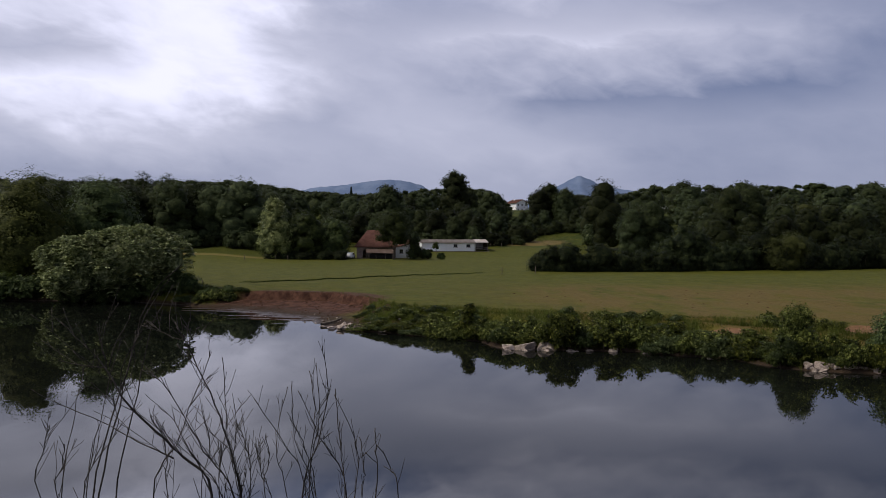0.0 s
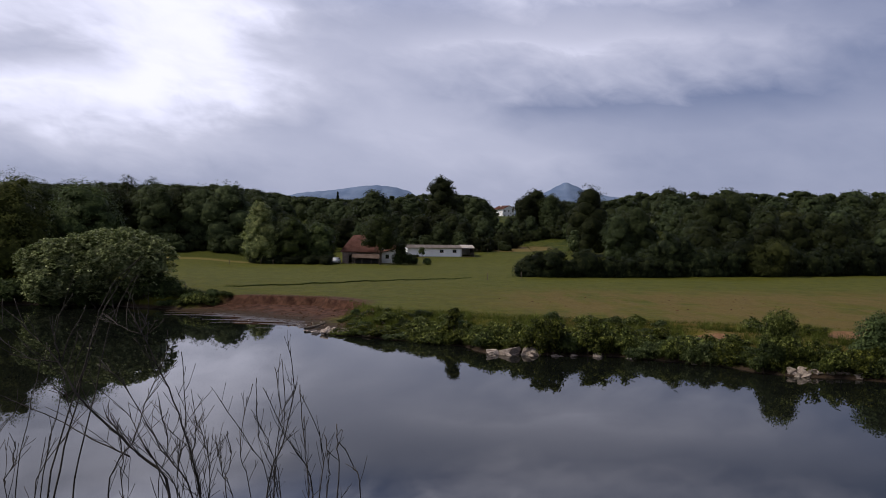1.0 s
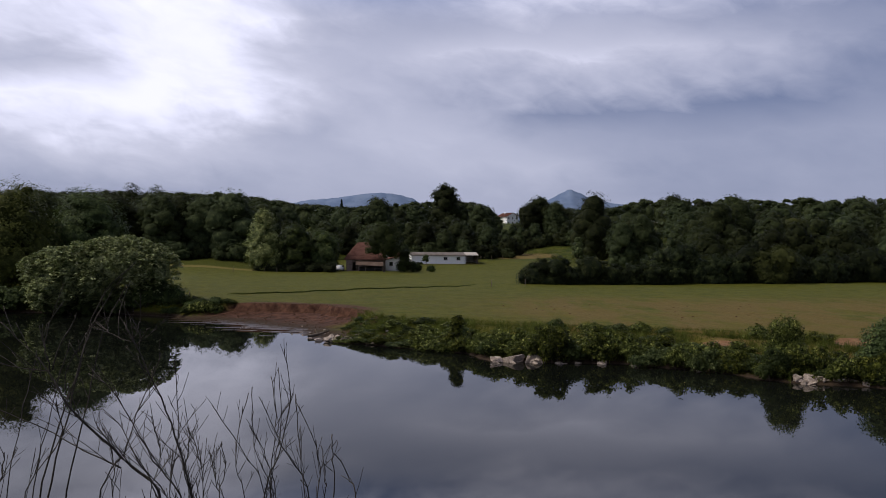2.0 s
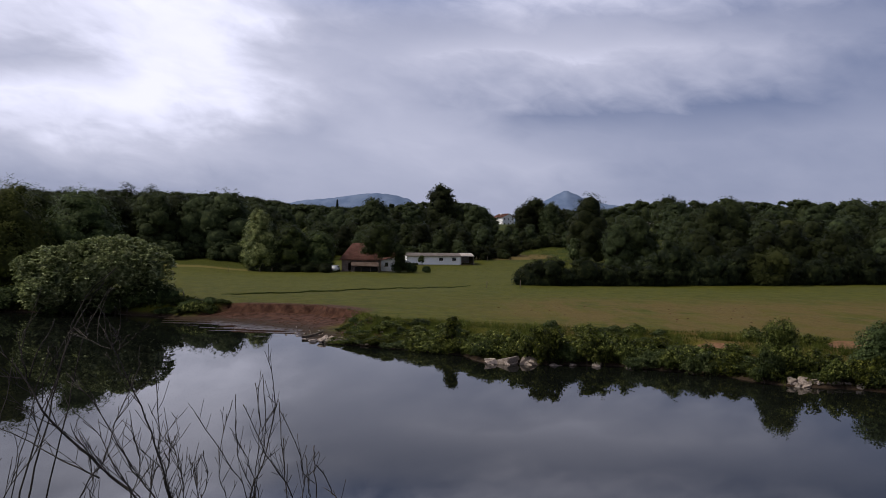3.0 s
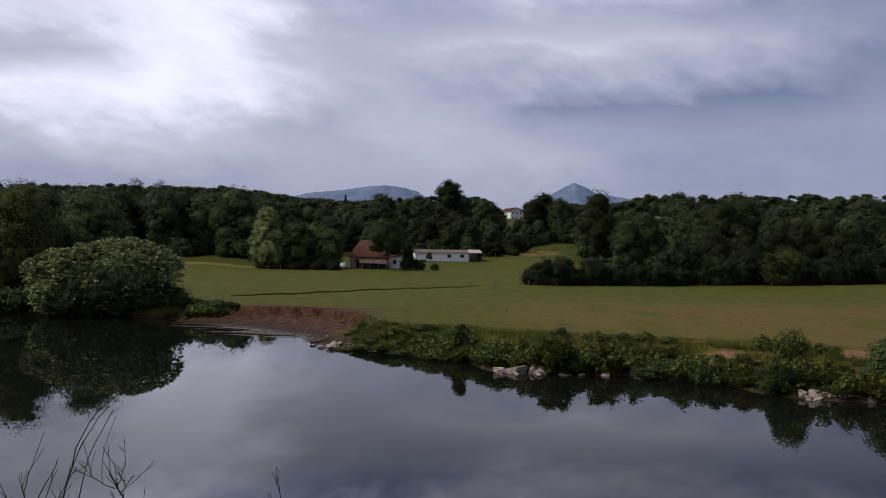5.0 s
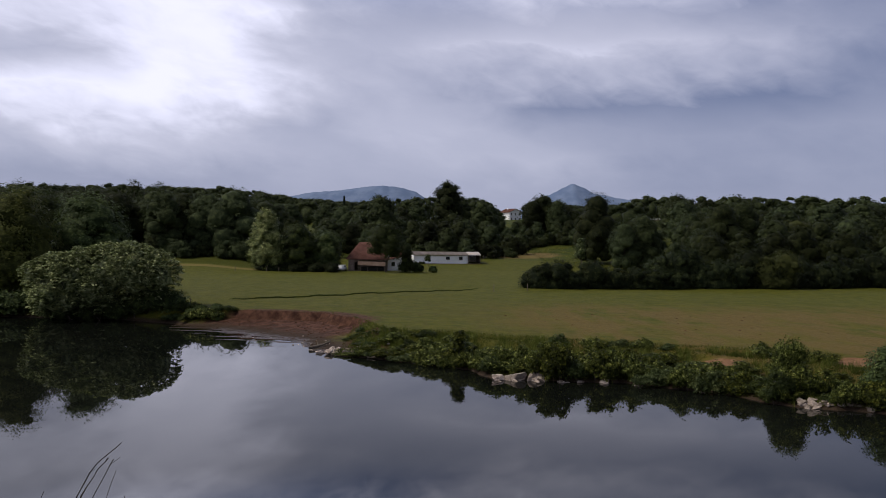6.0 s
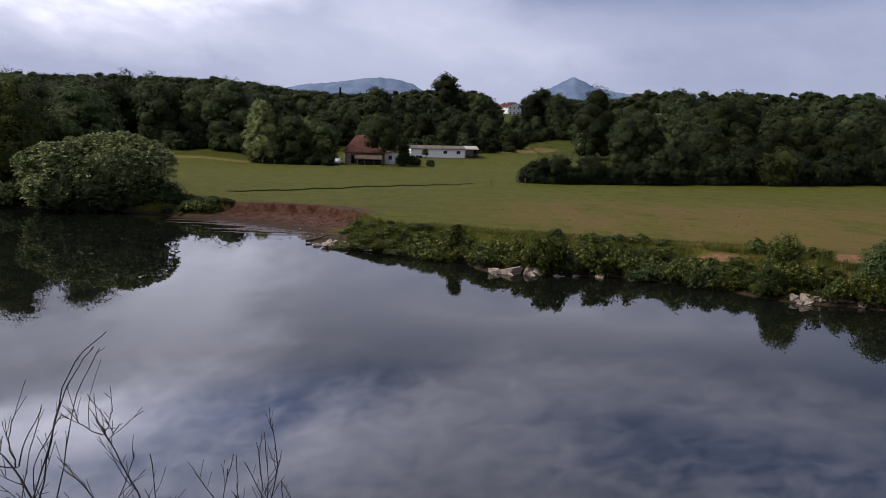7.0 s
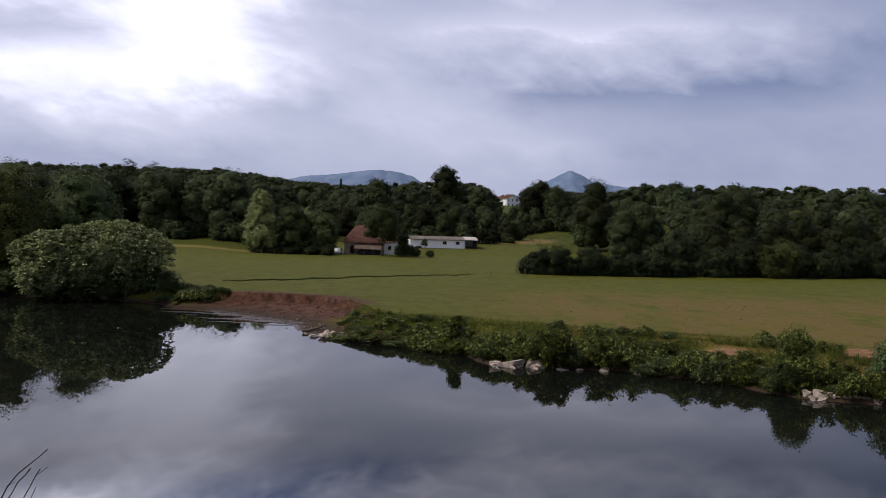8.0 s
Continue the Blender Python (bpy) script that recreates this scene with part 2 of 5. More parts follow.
def build_water(n):
    p = n.add("ShaderNodeNewGeometry").outputs["Position"]
    q = n.add("ShaderNodeMapping", {"Vector": p, "Scale": (1, 0.45, 1)}).outputs[0]
    ripple = n.math("ADD", n.noise(q, 0.9, 3), n.math("MULTIPLY", n.noise(q, 4.0, 3), 0.12))
    silt = n.mix(n.ramp(n.noise(p, 0.08, 4), 0.3, 0.7), (0.004, 0.005, 0.004), (0.007, 0.008, 0.006))
    return n.add("ShaderNodeBsdfPrincipled", {"Base Color": silt, "Roughness": 0.012, "IOR": 1.333,
                                              "Normal": n.bump(ripple, 0.2, 0.006)}).outputs[0]


def build_mountain(n):
    p = n.add("ShaderNodeNewGeometry").outputs["Position"]
    f = n.noise(p, 0.012, 6, 0.6)
    # air haze is painted in: bluish base tones plus a faint blue glow
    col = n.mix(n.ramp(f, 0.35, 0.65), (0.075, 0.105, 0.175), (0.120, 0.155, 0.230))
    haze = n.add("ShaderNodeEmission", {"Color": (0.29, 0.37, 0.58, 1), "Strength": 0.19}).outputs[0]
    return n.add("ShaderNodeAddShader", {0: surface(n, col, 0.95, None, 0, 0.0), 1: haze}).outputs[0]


def build_tiles(n):
    p = n.add("ShaderNodeTexCoord").outputs["Object"]
    f, g = n.noise(p, 0.8, 5), n.noise(p, 6, 4)
    col = n.mix(n.ramp(f, 0.3, 0.7), (0.135, 0.058, 0.044), (0.21, 0.098, 0.074))
    col = n.mix(n.ramp(g, 0.5, 0.8, 0, 0.6), col, (0.10, 0.055, 0.040))
    return surface(n, col, 0.85, n.bump(g, 0.6, 0.05))


M_GROUND = material("meadow_and_earth", build_ground)
M_WATER = material("still_river_water", build_water)
M_MOUNTAIN = material("distant_mountain", build_mountain)
M_TILES = material("clay_tiles", build_tiles)
M_LEAF = foliage("broadleaf", (0.017, 0.026, 0.007), (0.058, 0.077, 0.019), (0.105, 0.125, 0.032))
M_CANOPY = foliage("canopy_leaf", (0.014, 0.020, 0.006), (0.034, 0.042, 0.012), (0.052, 0.062, 0.018), 0.12, 0.8, 1.3)
M_HEDGE = foliage("hedge_leaf", (0.005, 0.009, 0.003), (0.022, 0.029, 0.008), (0.060, 0.068, 0.019), 0.12, 0.75, 0.7)
M_CANOPY_OLIVE = foliage("olive_canopy_leaf", (0.030, 0.036, 0.009), (0.056, 0.062, 0.016), (0.078, 0.080, 0.022), 0.15, 0.75, 0.4)
M_LEAF_PALE = foliage("pale_leaf", (0.016, 0.025, 0.008), (0.080, 0.100, 0.032), (0.24, 0.27, 0.11), vary=0.4, spray=2.2)
M_LEAF_SILVER = foliage("silvery_leaf", (0.040, 0.056, 0.020), (0.33, 0.37, 0.165), (0.66, 0.69, 0.38), 0.22, 0.42, 0.0, 1.6)
M_LEAF_LIGHT = foliage("light_leaf", (0.060, 0.078, 0.026), (0.27, 0.30, 0.11), (0.46, 0.48, 0.21), 0.25, 0.6, 0.0, 0.8)
M_LEAF_OLIVE = foliage("olive_leaf", (0.030, 0.036, 0.007), (0.080, 0.088, 0.016), (0.13, 0.13, 0.03), vary=0.4)
M_BRAMBLE = foliage("bramble_leaf", (0.006, 0.010, 0.002), (0.105, 0.122, 0.018), (0.33, 0.33, 0.08), vary=0.7, spray=2.6)
M_NEEDLE = foliage("conifer_needle", (0.010, 0.022, 0.012), (0.025, 0.042, 0.020), (0.03, 0.05, 0.025), 0.1)
M_BLADE = foliage("grass_blade", (0.032, 0.038, 0.006), (0.085, 0.090, 0.014), (0.16, 0.145, 0.04), 0.45, vary=0.0)
M_REED = foliage("tussock_blade", (0.045, 0.056, 0.009), (0.130, 0.148, 0.027), (0.24, 0.25, 0.065), 0.40, vary=0.0)
M_BARK = plain("bark", (0.05, 0.04, 0.03), (0.11, 0.09, 0.07), 3.0, 0.95, 0.03)
M_TWIG = plain("bare_twig_bark", (0.010, 0.008, 0.007), (0.085, 0.073, 0.065), 1.6, 0.9, 0.002)
M_ROCK = plain("river_rock", (0.15, 0.115, 0.095), (0.50, 0.42, 0.36), 1.9, 0.9, 0.06, per_object=0.3)
M_WHITE = plain("whitewashed_wall", (0.82, 0.82, 0.82), (0.90, 0.90, 0.90), 0.6, 0.85, 0.01)
M_STONEWALL = plain("rough_stone_wall", (0.16, 0.12, 0.10), (0.32, 0.25, 0.21), 1.2, 0.95, 0.05)
M_SHEET = plain("fibre_cement_roof", (0.115, 0.098, 0.092), (0.20, 0.175, 0.165), 0.5, 0.9, 0.02, streak=(3, 0.4, 1), spec=0.02)
M_PALE_SHEET = plain("pale_metal_roof", (0.34, 0.30, 0.28), (0.46, 0.41, 0.38), 0.7, 0.7, 0.01, 0.0)
M_RUST = plain("rusty_sheet", (0.085, 0.055, 0.042), (0.17, 0.125, 0.105), 1.0, 0.8, 0.02)
M_WOOD = plain("weathered_wood", (0.09, 0.07, 0.055), (0.19, 0.16, 0.13), 2.0, 0.9, 0.01, streak=(4, 4, 0.5))
M_SHUTTER = plain("dark_red_paint", (0.12, 0.03, 0.025), (0.17, 0.05, 0.04), 3.0, 0.6, 0.002)
M_DARK = plain("lean_to_shade", (0.012, 0.012, 0.013), (0.03, 0.028, 0.027), 1.0, 0.9, 0.01)
M_GLASS = material("window_glass", lambda n: surface(n, (0.02, 0.025, 0.03), 0.08, None, 0.0, 0.5))
M_CAR = plain("white_car_paint", (0.68, 0.68, 0.68), (0.76, 0.76, 0.76), 2.0, 0.3, 0.0005)
M_RUBBER = plain("tyre_rubber", (0.015, 0.015, 0.015), (0.03, 0.03, 0.03), 8.0, 0.9, 0.002)


# ---------- building blocks ----------
def mesh_object(name, verts, faces, mat, parent=None, smooth=False, label=""):
    me = bpy.data.meshes.new(name)
    me.from_pydata([tuple(v) for v in verts], [], faces)
    me.materials.append(mat)
    if smooth:
        me.shade_smooth()
    me.update()
    ob = new(name, me)
    if parent is not None:
        ob.parent = parent
    if label:
        ob["label"] = label
    return ob


def part(name, bm, mat, parent, label="", smooth=False):
    me = bpy.data.meshes.new(name)
    bmesh.ops.recalc_face_normals(bm, faces=bm.faces)
    bm.to_mesh(me)
    bm.free()
    me.materials.append(mat)
    if smooth:
        me.shade_smooth()
    ob = new(name, me)
    ob.parent = parent
    if label:
        ob["label"] = label
    return ob


def box_bm(size, at=(0, 0, 0), bevel=0.0, m=None):
    """A box whose middle of the underside is at 'at'."""
    bm = bmesh.new()
    bmesh.ops.create_cube(bm, size=1.0, matrix=Matrix.Translation((at[0], at[1], at[2] + size[2] / 2)) @ Matrix.Diagonal((*size, 1)))
    if bevel:
        bmesh.ops.bevel(bm, geom=bm.edges[:], offset=bevel, segments=1, affect="EDGES")
    if m is not None:
        bm.transform(m)
    return bm


def prism_bm(poly, depth, m=None):
    """A flat outline in x, z, made 'depth' thick along y."""
    bm = bmesh.new()
    front = [bm.verts.new((x, 0, z)) for x, z in poly]
    back = [bm.verts.new((x, depth, z)) for x, z in poly]
    bm.faces.new(front)
    bm.faces.new(back[::-1])
    k = len(poly)
    for i in range(k):
        bm.faces.new((front[i], front[(i + 1) % k], back[(i + 1) % k], back[i]))
    if m is not None:
        bm.transform(m)
    return bm


def tube(verts, faces, points, radii, sides=5):
    """Adds a tapered tube along the points to the lists."""
    first = len(verts)
    k = len(points)
    for i, p in enumerate(points):
        a = points[max(i - 1, 0)]
        b = points[min(i + 1, k - 1)]
        along = (Vector(b) - Vector(a)).normalized()
        side = along.orthogonal().normalized()
        other = along.cross(side)
        for j in range(sides):
            t = 2 * math.pi * j / sides
            verts.append(Vector(p) + (side * math.cos(t) + other * math.sin(t)) * radii[i])
    for i in range(k - 1):
        for j in range(sides):
            a, b = first + i * sides + j, first + i * sides + (j + 1) % sides
            faces.append((a, b, b + sides, a + sides))
    faces.append(tuple(first + (k - 1) * sides + j for j in range(sides)))


def ball(steps):
    bm = bmesh.new()
    bmesh.ops.create_icosphere(bm, subdivisions=steps, radius=1.08 if steps == 1 else 1.02)
    bm.verts.ensure_lookup_table()
    out = [tuple(v.co) for v in bm.verts], [tuple(v.index for v in f.verts) for f in bm.faces]
    bm.free()
    return out


BALL_V, BALL_F = ball(1)
ROUND_V, ROUND_F = ball(2)


def leaf_cloud(name, centres, normals, size, rng, mat, parent, spread=0.32, long=1.5, label="", lobes=(), core=0.62, soft=False, tri=False, smooth=False):
    """One mesh of many small pointed leaves, with a dense inner mass under each lobe."""
    ball_v, ball_f = (ROUND_V, ROUND_F) if smooth else (BALL_V, BALL_F)
    n = len(centres)
    nor = normals + rng.normal(0, spread, (n, 3))
    nor /= np.linalg.norm(nor, axis=1)[:, None] + 1e-9
    ref = rng.normal(0, 1, (n, 3))
    u = np.cross(nor, ref)
    u /= np.linalg.norm(u, axis=1)[:, None] + 1e-9
    v = np.cross(nor, u)
    s = size * rng.uniform(0.6, 1.35, (n, 1))
    lift = nor * s * 0.16
    q = [centres - u * s * long / 2, centres - v * s / 2 + lift, centres + u * s * long / 2, centres + v * s / 2 + lift]
    if soft or tri:                      # small far leaves need no more than three corners
        q = [centres - u * s * 0.75, centres - v * s * 0.6 + lift, centres + u * s * 0.6 + v * s * 0.5]
    k = len(q)
    q, faces = np.stack(q, 1).reshape(-1, 3).tolist(), np.arange(k * n).reshape(n, k).tolist()
    for l in lobes:
        first = len(q)
        wob = rng.uniform(0.90 if smooth else 0.82, 1.08, len(ball_v)) * core
        q += [(l[0] + v[0] * l[3] * c, l[1] + v[1] * l[4] * c, max(l[2] + v[2] * l[5] * c, -0.1)) for v, c in zip(ball_v, wob)]
        faces += [tuple(first + i for i in f) for f in ball_f]
    me = bpy.data.meshes.new(name)
    me.from_pydata(q, [], faces)
    me.materials.append(mat)
    if soft:                             # leaves shade as the crown that they belong to
        out = normals / (np.linalg.norm(normals, axis=1)[:, None] + 1e-9) + rng.normal(0, 0.09, (n, 3))
        out = np.repeat(out, k, 0).tolist() + [tuple(v) for _ in lobes for v in ball_v]
        me.shade_smooth()
        me.normals_split_custom_set_from_vertices([tuple(Vector(v).normalized()) for v in out])
    ob = new(name, me)
    ob.parent = parent
    if label:
        ob["label"] = label
    return ob


def crown_points(lobes, n, rng, clump=0.6, per=9, fill=0.12, droop=0.0, lift=0.45):
    """Leaf places in clumps over the skins of overlapping lobes (x, y, z, rx, ry, rz), and which way each faces."""
    lobes = np.array(lobes, float)
    area = (lobes[:, 3] * lobes[:, 5] + lobes[:, 3] * lobes[:, 4])
    k = max(1, n // per)
    pick = rng.choice(len(lobes), k, p=area / area.sum())
    dirs = rng.normal(0, 1, (k, 3))
    dirs[:, 2] = np.where(dirs[:, 2] < -0.9, -dirs[:, 2] * 0.5, dirs[:, 2])
    dirs /= np.linalg.norm(dirs, axis=1)[:, None]
    r = np.where(rng.random(k) < fill, rng.uniform(0.5, 0.8, k), rng.uniform(0.74, 1.08, k))
    c = lobes[pick, :3] + dirs * lobes[pick, 3:] * r[:, None]
    c = np.repeat(c, per, 0) + np.clip(rng.normal(0, clump * 0.5, (k * per, 3)), -clump * 0.8, clump * 0.8) * (1, 1, 0.7)
    nor = np.repeat(dirs, per, 0) + (0, 0, lift)
    c[:, 2] -= droop * rng.random(len(c))
    return c, nor


def limb_path(a, b, rng, bend=0.15, steps=6):
    a, b = Vector(a), Vector(b)
    reach = (b - a).length
    wander = Vector(rng.normal(0, bend * reach * 0.5, 3))
    return [a.lerp(b, t) + wander * math.sin(math.pi * t) * (0.7 + 0.3 * t) for t in (i / (steps - 1) for i in range(steps))]


def tree(kind, height, width, seed, leaves, size, mat=None, lobes=9, trunk_share=0.25, label="", category="tree", round_top=0.75, clump=0.8, group="", taper=0.0, core=0.56):
    """A broadleaf tree: tapered trunk with limbs, and a crown of leaf clumps over uneven lobes. Its base is at the origin."""
    rng = np.random.default_rng(seed)
    base = new(kind)
    tagged(base, label, category, group)
    verts, faces, lob = [], [], []
    clear = height * trunk_share
    spine = limb_path((0, 0, -0.5), (rng.normal(0, 0.3), rng.normal(0, 0.3), height * 0.8), rng, 0.05, 8)
    r0 = 0.022 * height
    tube(verts, faces, spine, [r0 * (1 - 0.85 * i / 7) for i in range(8)], 7)
    for i in range(lobes):
        t = (i + 0.5) / lobes
        z = clear + (height - clear) * (0.12 + 0.74 * t)
        reach = width / 2 * math.sin(math.pi * min(0.95, 0.22 + round_top * t)) * 0.52 * (1 - taper * t)
        a = 2.4 * i + rng.uniform(-0.5, 0.5)
        rad = width * rng.uniform(0.25, 0.34) * (1 - 0.5 * taper * t)
        c = (math.cos(a) * reach, math.sin(a) * reach, z)
        lob.append((*c, rad, rad, rad * rng.uniform(0.7, 1.0)))
        k = min(6, 2 + int(5 * t))
        tube(verts, faces, limb_path(spine[k], c, rng, 0.15, 5), [r0 * 0.4, r0 * 0.3, r0 * 0.2, r0 * 0.12, r0 * 0.05], 5)
    if trunk_share < 0.13:               # leafy down to the ground
        for i in range(5):
            a = 1.256 * i + rng.uniform(-0.3, 0.3)
            rad = width * rng.uniform(0.19, 0.25)
            lob.append((math.cos(a) * width * 0.25, math.sin(a) * width * 0.25, height * 0.17, rad, rad, height * 0.17))
    lob.append((spine[-1].x, spine[-1].y, height * 0.86, width * 0.22 * (1 - 0.5 * taper), width * 0.22 * (1 - 0.5 * taper), height * 0.13))
    for _ in range(16):                  # sprays that stand out of the crown
        l = lob[int(rng.integers(len(lob)))]
        a, e, k = rng.uniform(0, 2 * math.pi), rng.uniform(-0.4, 0.9), width * rng.uniform(0.06, 0.11)
        lob.append((l[0] + l[3] * 0.8 * math.cos(a) * math.cos(e), l[1] + l[4] * 0.8 * math.sin(a) * math.cos(e), l[2] + l[5] * 0.72 * math.sin(e), k, k, k * 0.75))
    mesh_object("trunk", verts, faces, M_BARK, base, True)
    c, nor = crown_points(lob, leaves, rng, clump, 9, 0.2)
    away = (c - (0, 0, clear + (height - clear) * 0.35)) / (width / 2, width / 2, height * 0.5)
    leaf_cloud("crown", c, nor + 1.0 * away, size, rng, mat or M_LEAF, base, 0.25, lobes=lob, core=core, soft=True, smooth=True)
    return base


def shrub(kind, lobes, seed, leaves, size, mat, label, category="bush", clump=0.35, fill=0.12, group="", stems=7, spread=0.35, long=1.5, lift=0.45, core=0.62, soft=False, per=7, tri=False):
    """A leafy bush: woody stems from the ground and leaf clumps over the lobes."""
    rng = np.random.default_rng(seed)
    base = new(kind)
    tagged(base, label, category, group)
    verts, faces = [], []
    for i in range(stems):
        l = lobes[i % len(lobes)]
        top = (l[0] + rng.normal(0, l[3] * 0.3), l[1] + rng.normal(0, l[4] * 0.3), l[2] + l[5] * 0.5)
        r = 0.02 + 0.012 * l[2]
        tube(verts, faces, limb_path((l[0] * 0.5, l[1] * 0.5, -0.3), top, rng, 0.15, 5), [r, r * 0.8, r * 0.6, r * 0.4, r * 0.15], 5)
    mesh_object("stem", verts, faces, M_BARK, base, True)
    c, nor = crown_points(lobes, leaves, rng, clump, per, fill, 0.0, lift)
    c[:, 2] = np.maximum(c[:, 2], 0.02)
    leaf_cloud("foliage", c, nor, size, rng, mat, base, spread, long, lobes=lobes, core=core, soft=soft, tri=tri, smooth=soft)
    return base


def conifer(kind, height, width, seed, label):
    rng = np.random.default_rng(seed)
    base = new(kind)
    tagged(base, label, "conifer")
    verts, faces = [], []
    tube(verts, faces, [Vector((0, 0, height * i / 6 - 0.4)) for i in range(7)], [0.02 * height * (1 - i / 6.3) for i in range(7)], 6)
    mesh_object("trunk", verts, faces, M_BARK, base, True)
    n = 1500
    t = rng.random(n) ** 0.7
    a = rng.uniform(0, 2 * math.pi, n)
    tier = 0.75 + 0.25 * np.sin(t * 38)
    r = width / 2 * (1 - t) * np.sqrt(rng.uniform(0.1, 1, n)) * tier
    c = np.stack([np.cos(a) * r, np.sin(a) * r, height * (0.1 + 0.9 * t) - 0.25 * r], 1)
    nor = np.stack([np.cos(a), np.sin(a), np.full(n, 0.6)], 1)
    leaf_cloud("crown", c, nor, 0.5, rng, M_NEEDLE, base)
    return base


def put(ob, x, y, z, turn=0.0, s=1.0, tall=1.0):
    ob.matrix_basis = pose(x, y, z, 0, 0, turn) @ Matrix.Diagonal((s, s, s * tall, 1))
    return ob


def again(ob, x, y, z, turn=0.0, s=1.0, tall=1.0):
    keep = ob.scale.copy()
    ob.scale = (1, 1, 1)
    made = copy_thing(ob, pose(x, y, z, 0, 0, turn))
    ob.scale = keep
    made.scale = (s, s, s * tall)
    return made


# ---------- the land ----------
SHORE = ((-400, 170), (-200, 118), (-60, 95), (-46, 94), (-38, 94), (-29, 90), (-22.7, 85.2), (-18.8, 81.6), (-14.9, 78.6), (-11.9, 76.0),
         (-10.4, 71), (-8, 68.4), (-5, 67.3), (-2.6, 66), (3, 62.4), (4.6, 58.6), (8.3, 58.2), (12.3, 58), (14.3, 57.3), (18.9, 54.3),
         (22.5, 50.2), (25.4, 49.4), (28, 48.5), (45, 42), (200, -12), (500, -110))
LIP = ((-400, 176), (-200, 123), (-60, 98), (-38, 96), (-29, 92), (-23, 90), (-19, 89.5), (-12.3, 88.2), (-8, 83), (-6, 79), (-4.5, 74), (-2, 73),
       (3, 72), (7, 70), (12, 68), (16.6, 66), (21, 64.5), (26, 63), (30, 60.5), (36, 58), (60, 50), (200, 0), (500, -100))
shore_x, shore_y = (np.array(a, float) for a in zip(*SHORE))
lip_x, lip_y = (np.array(a, float) for a in zip(*LIP))


def ease(t):
    t = np.clip(t, 0, 1)
    return t * t * (3 - 2 * t)


def ripple(x, y, wave, seed):
    """A cheap smooth wobble in -1..1."""
    return (np.sin(x / wave + seed) * np.cos(y / wave * 1.3 + 2.1 * seed) + 0.6 * np.sin((x * 0.6 + y) / wave * 1.9 + seed * 0.7)) / 1.6


def ground_z(x, y):
    x, y = np.asarray(x, float), np.asarray(y, float)
    xs = x + 0.5 * ripple(x, y, 1.7, 3.0)
    ys = np.interp(xs, shore_x, shore_y) + 0.25 * ripple(x, y, 0.9, 1.0)
    yl = np.maximum(np.interp(xs, lip_x, lip_y), ys + 1.5)
    t = (y - ys) / (yl - ys)
    bank = 0.18 + 1.25 * ease(t) + 0.12 * ripple(x, y, 1.1, 5.0) * ease(t * 3)
    # the trampled cove rises gently and ends in a small earth cliff
    cove = ease((x + 27) / 4) * ease((-5.5 - x) / 3)
    notch = 0.020 * np.sin(2.3 * x + 1.7 * np.sin(0.9 * x)) + 0.012 * np.sin(6.1 * x)
    beach = 0.02 + 0.80 * np.clip(t, 0, 1) ** 1.2 + 0.85 * ease((t - 0.945 + notch) / 0.035) + 0.08 * ripple(x, y, 0.6, 2.0) + 0.07 * ripple(x, y, 0.33, 8.0)
    bank = bank * (1 - cove) + beach * cove
    field = 1.62 + 0.09 * ripple(x, y, 9.0, 4.0) + 0.05 * ripple(x, y, 2.3, 7.0) + 0.055 * np.clip(y - 189, 0, 50) * ease((y - 185) / 15)
    field = field + 0.025 * np.clip(y - 145, 0, 70) * ease((-38 - x) / 16)
    edge = np.interp(x, (-200, -90, -50, 0, 30, 48, 70, 300), (205, 225, 240, 222, 225, 205, 165, 150))
    hill = 6.0 * ease((y - edge) / 110) + 1.5 * ripple(x, y, 40.0, 1.5) * ease((y - edge) / 80) + 11.0 * ease((y - 360) / 170)
    land = np.where(y > yl, field + hill, np.minimum(bank, field))
    land = np.where(t < 0, np.maximum(-2.0, -0.35 * (ys - y)) + 0.1 * ease(t + 1), land)
    flats = ease((x + 31) / 3) * ease((-10 - x) / 3)
    shoal = 0.006 - 0.005 * (ys - y) + 0.026 * ripple(x * 0.3, y, 0.55, 6.0) + 0.018 * ripple(x * 0.45, y, 0.24, 2.0)
    land = np.where((t < 0) & (ys - y < 7), land * (1 - flats) + shoal * flats, land)
    near = 13.5 - 0.32 * np.clip(x, -60, 400) - 0.3 * np.clip(x + 60, -400, 0) * 0.4
    b = near - y
    rise = np.clip(b * 0.58, -2.0, 7.1) + 0.15 * ripple(x, y, 1.5, 9.0) * ease(b)
    land = np.where(b > -3.5, np.maximum(rise, np.where(t < 0, -2.0, land)), land)
    far = ease((np.hypot(x, y) - 760) / 600)
    return land * (1 - far) + 3.0 * far


def height(x, y):
    return float(ground_z(x, y))


xs = np.concatenate([np.array([-4800, -3000, -1800, -1000, -600, -400, -280, -200, -150]), np.arange(-120, -52, 4), np.arange(-52, -32, 1.2),
                     np.arange(-32, 40, 0.38), np.arange(40, 60, 1.2), np.arange(60, 130, 4),
                     np.array([140, 170, 220, 300, 400, 600, 1000, 1800, 3000, 4800])])
ys = np.concatenate([np.array([-4800, -2500, -1200, -500, -200, -100, -60, -40, -25]), np.arange(-15, 20, 0.8), np.arange(20, 46, 2.5),
                     np.arange(46, 95, 0.33), np.arange(95, 130, 1.4), np.arange(130, 260, 4), np.arange(260, 420, 10),
                     np.array([430, 480, 560, 680, 800, 1000, 1300, 1800, 2500, 3500, 4850])])
gx, gy = np.meshgrid(xs, ys)
gz = ground_z(gx, gy)
nx, ny = len(xs), len(ys)
idx = np.arange(nx * ny).reshape(ny, nx)
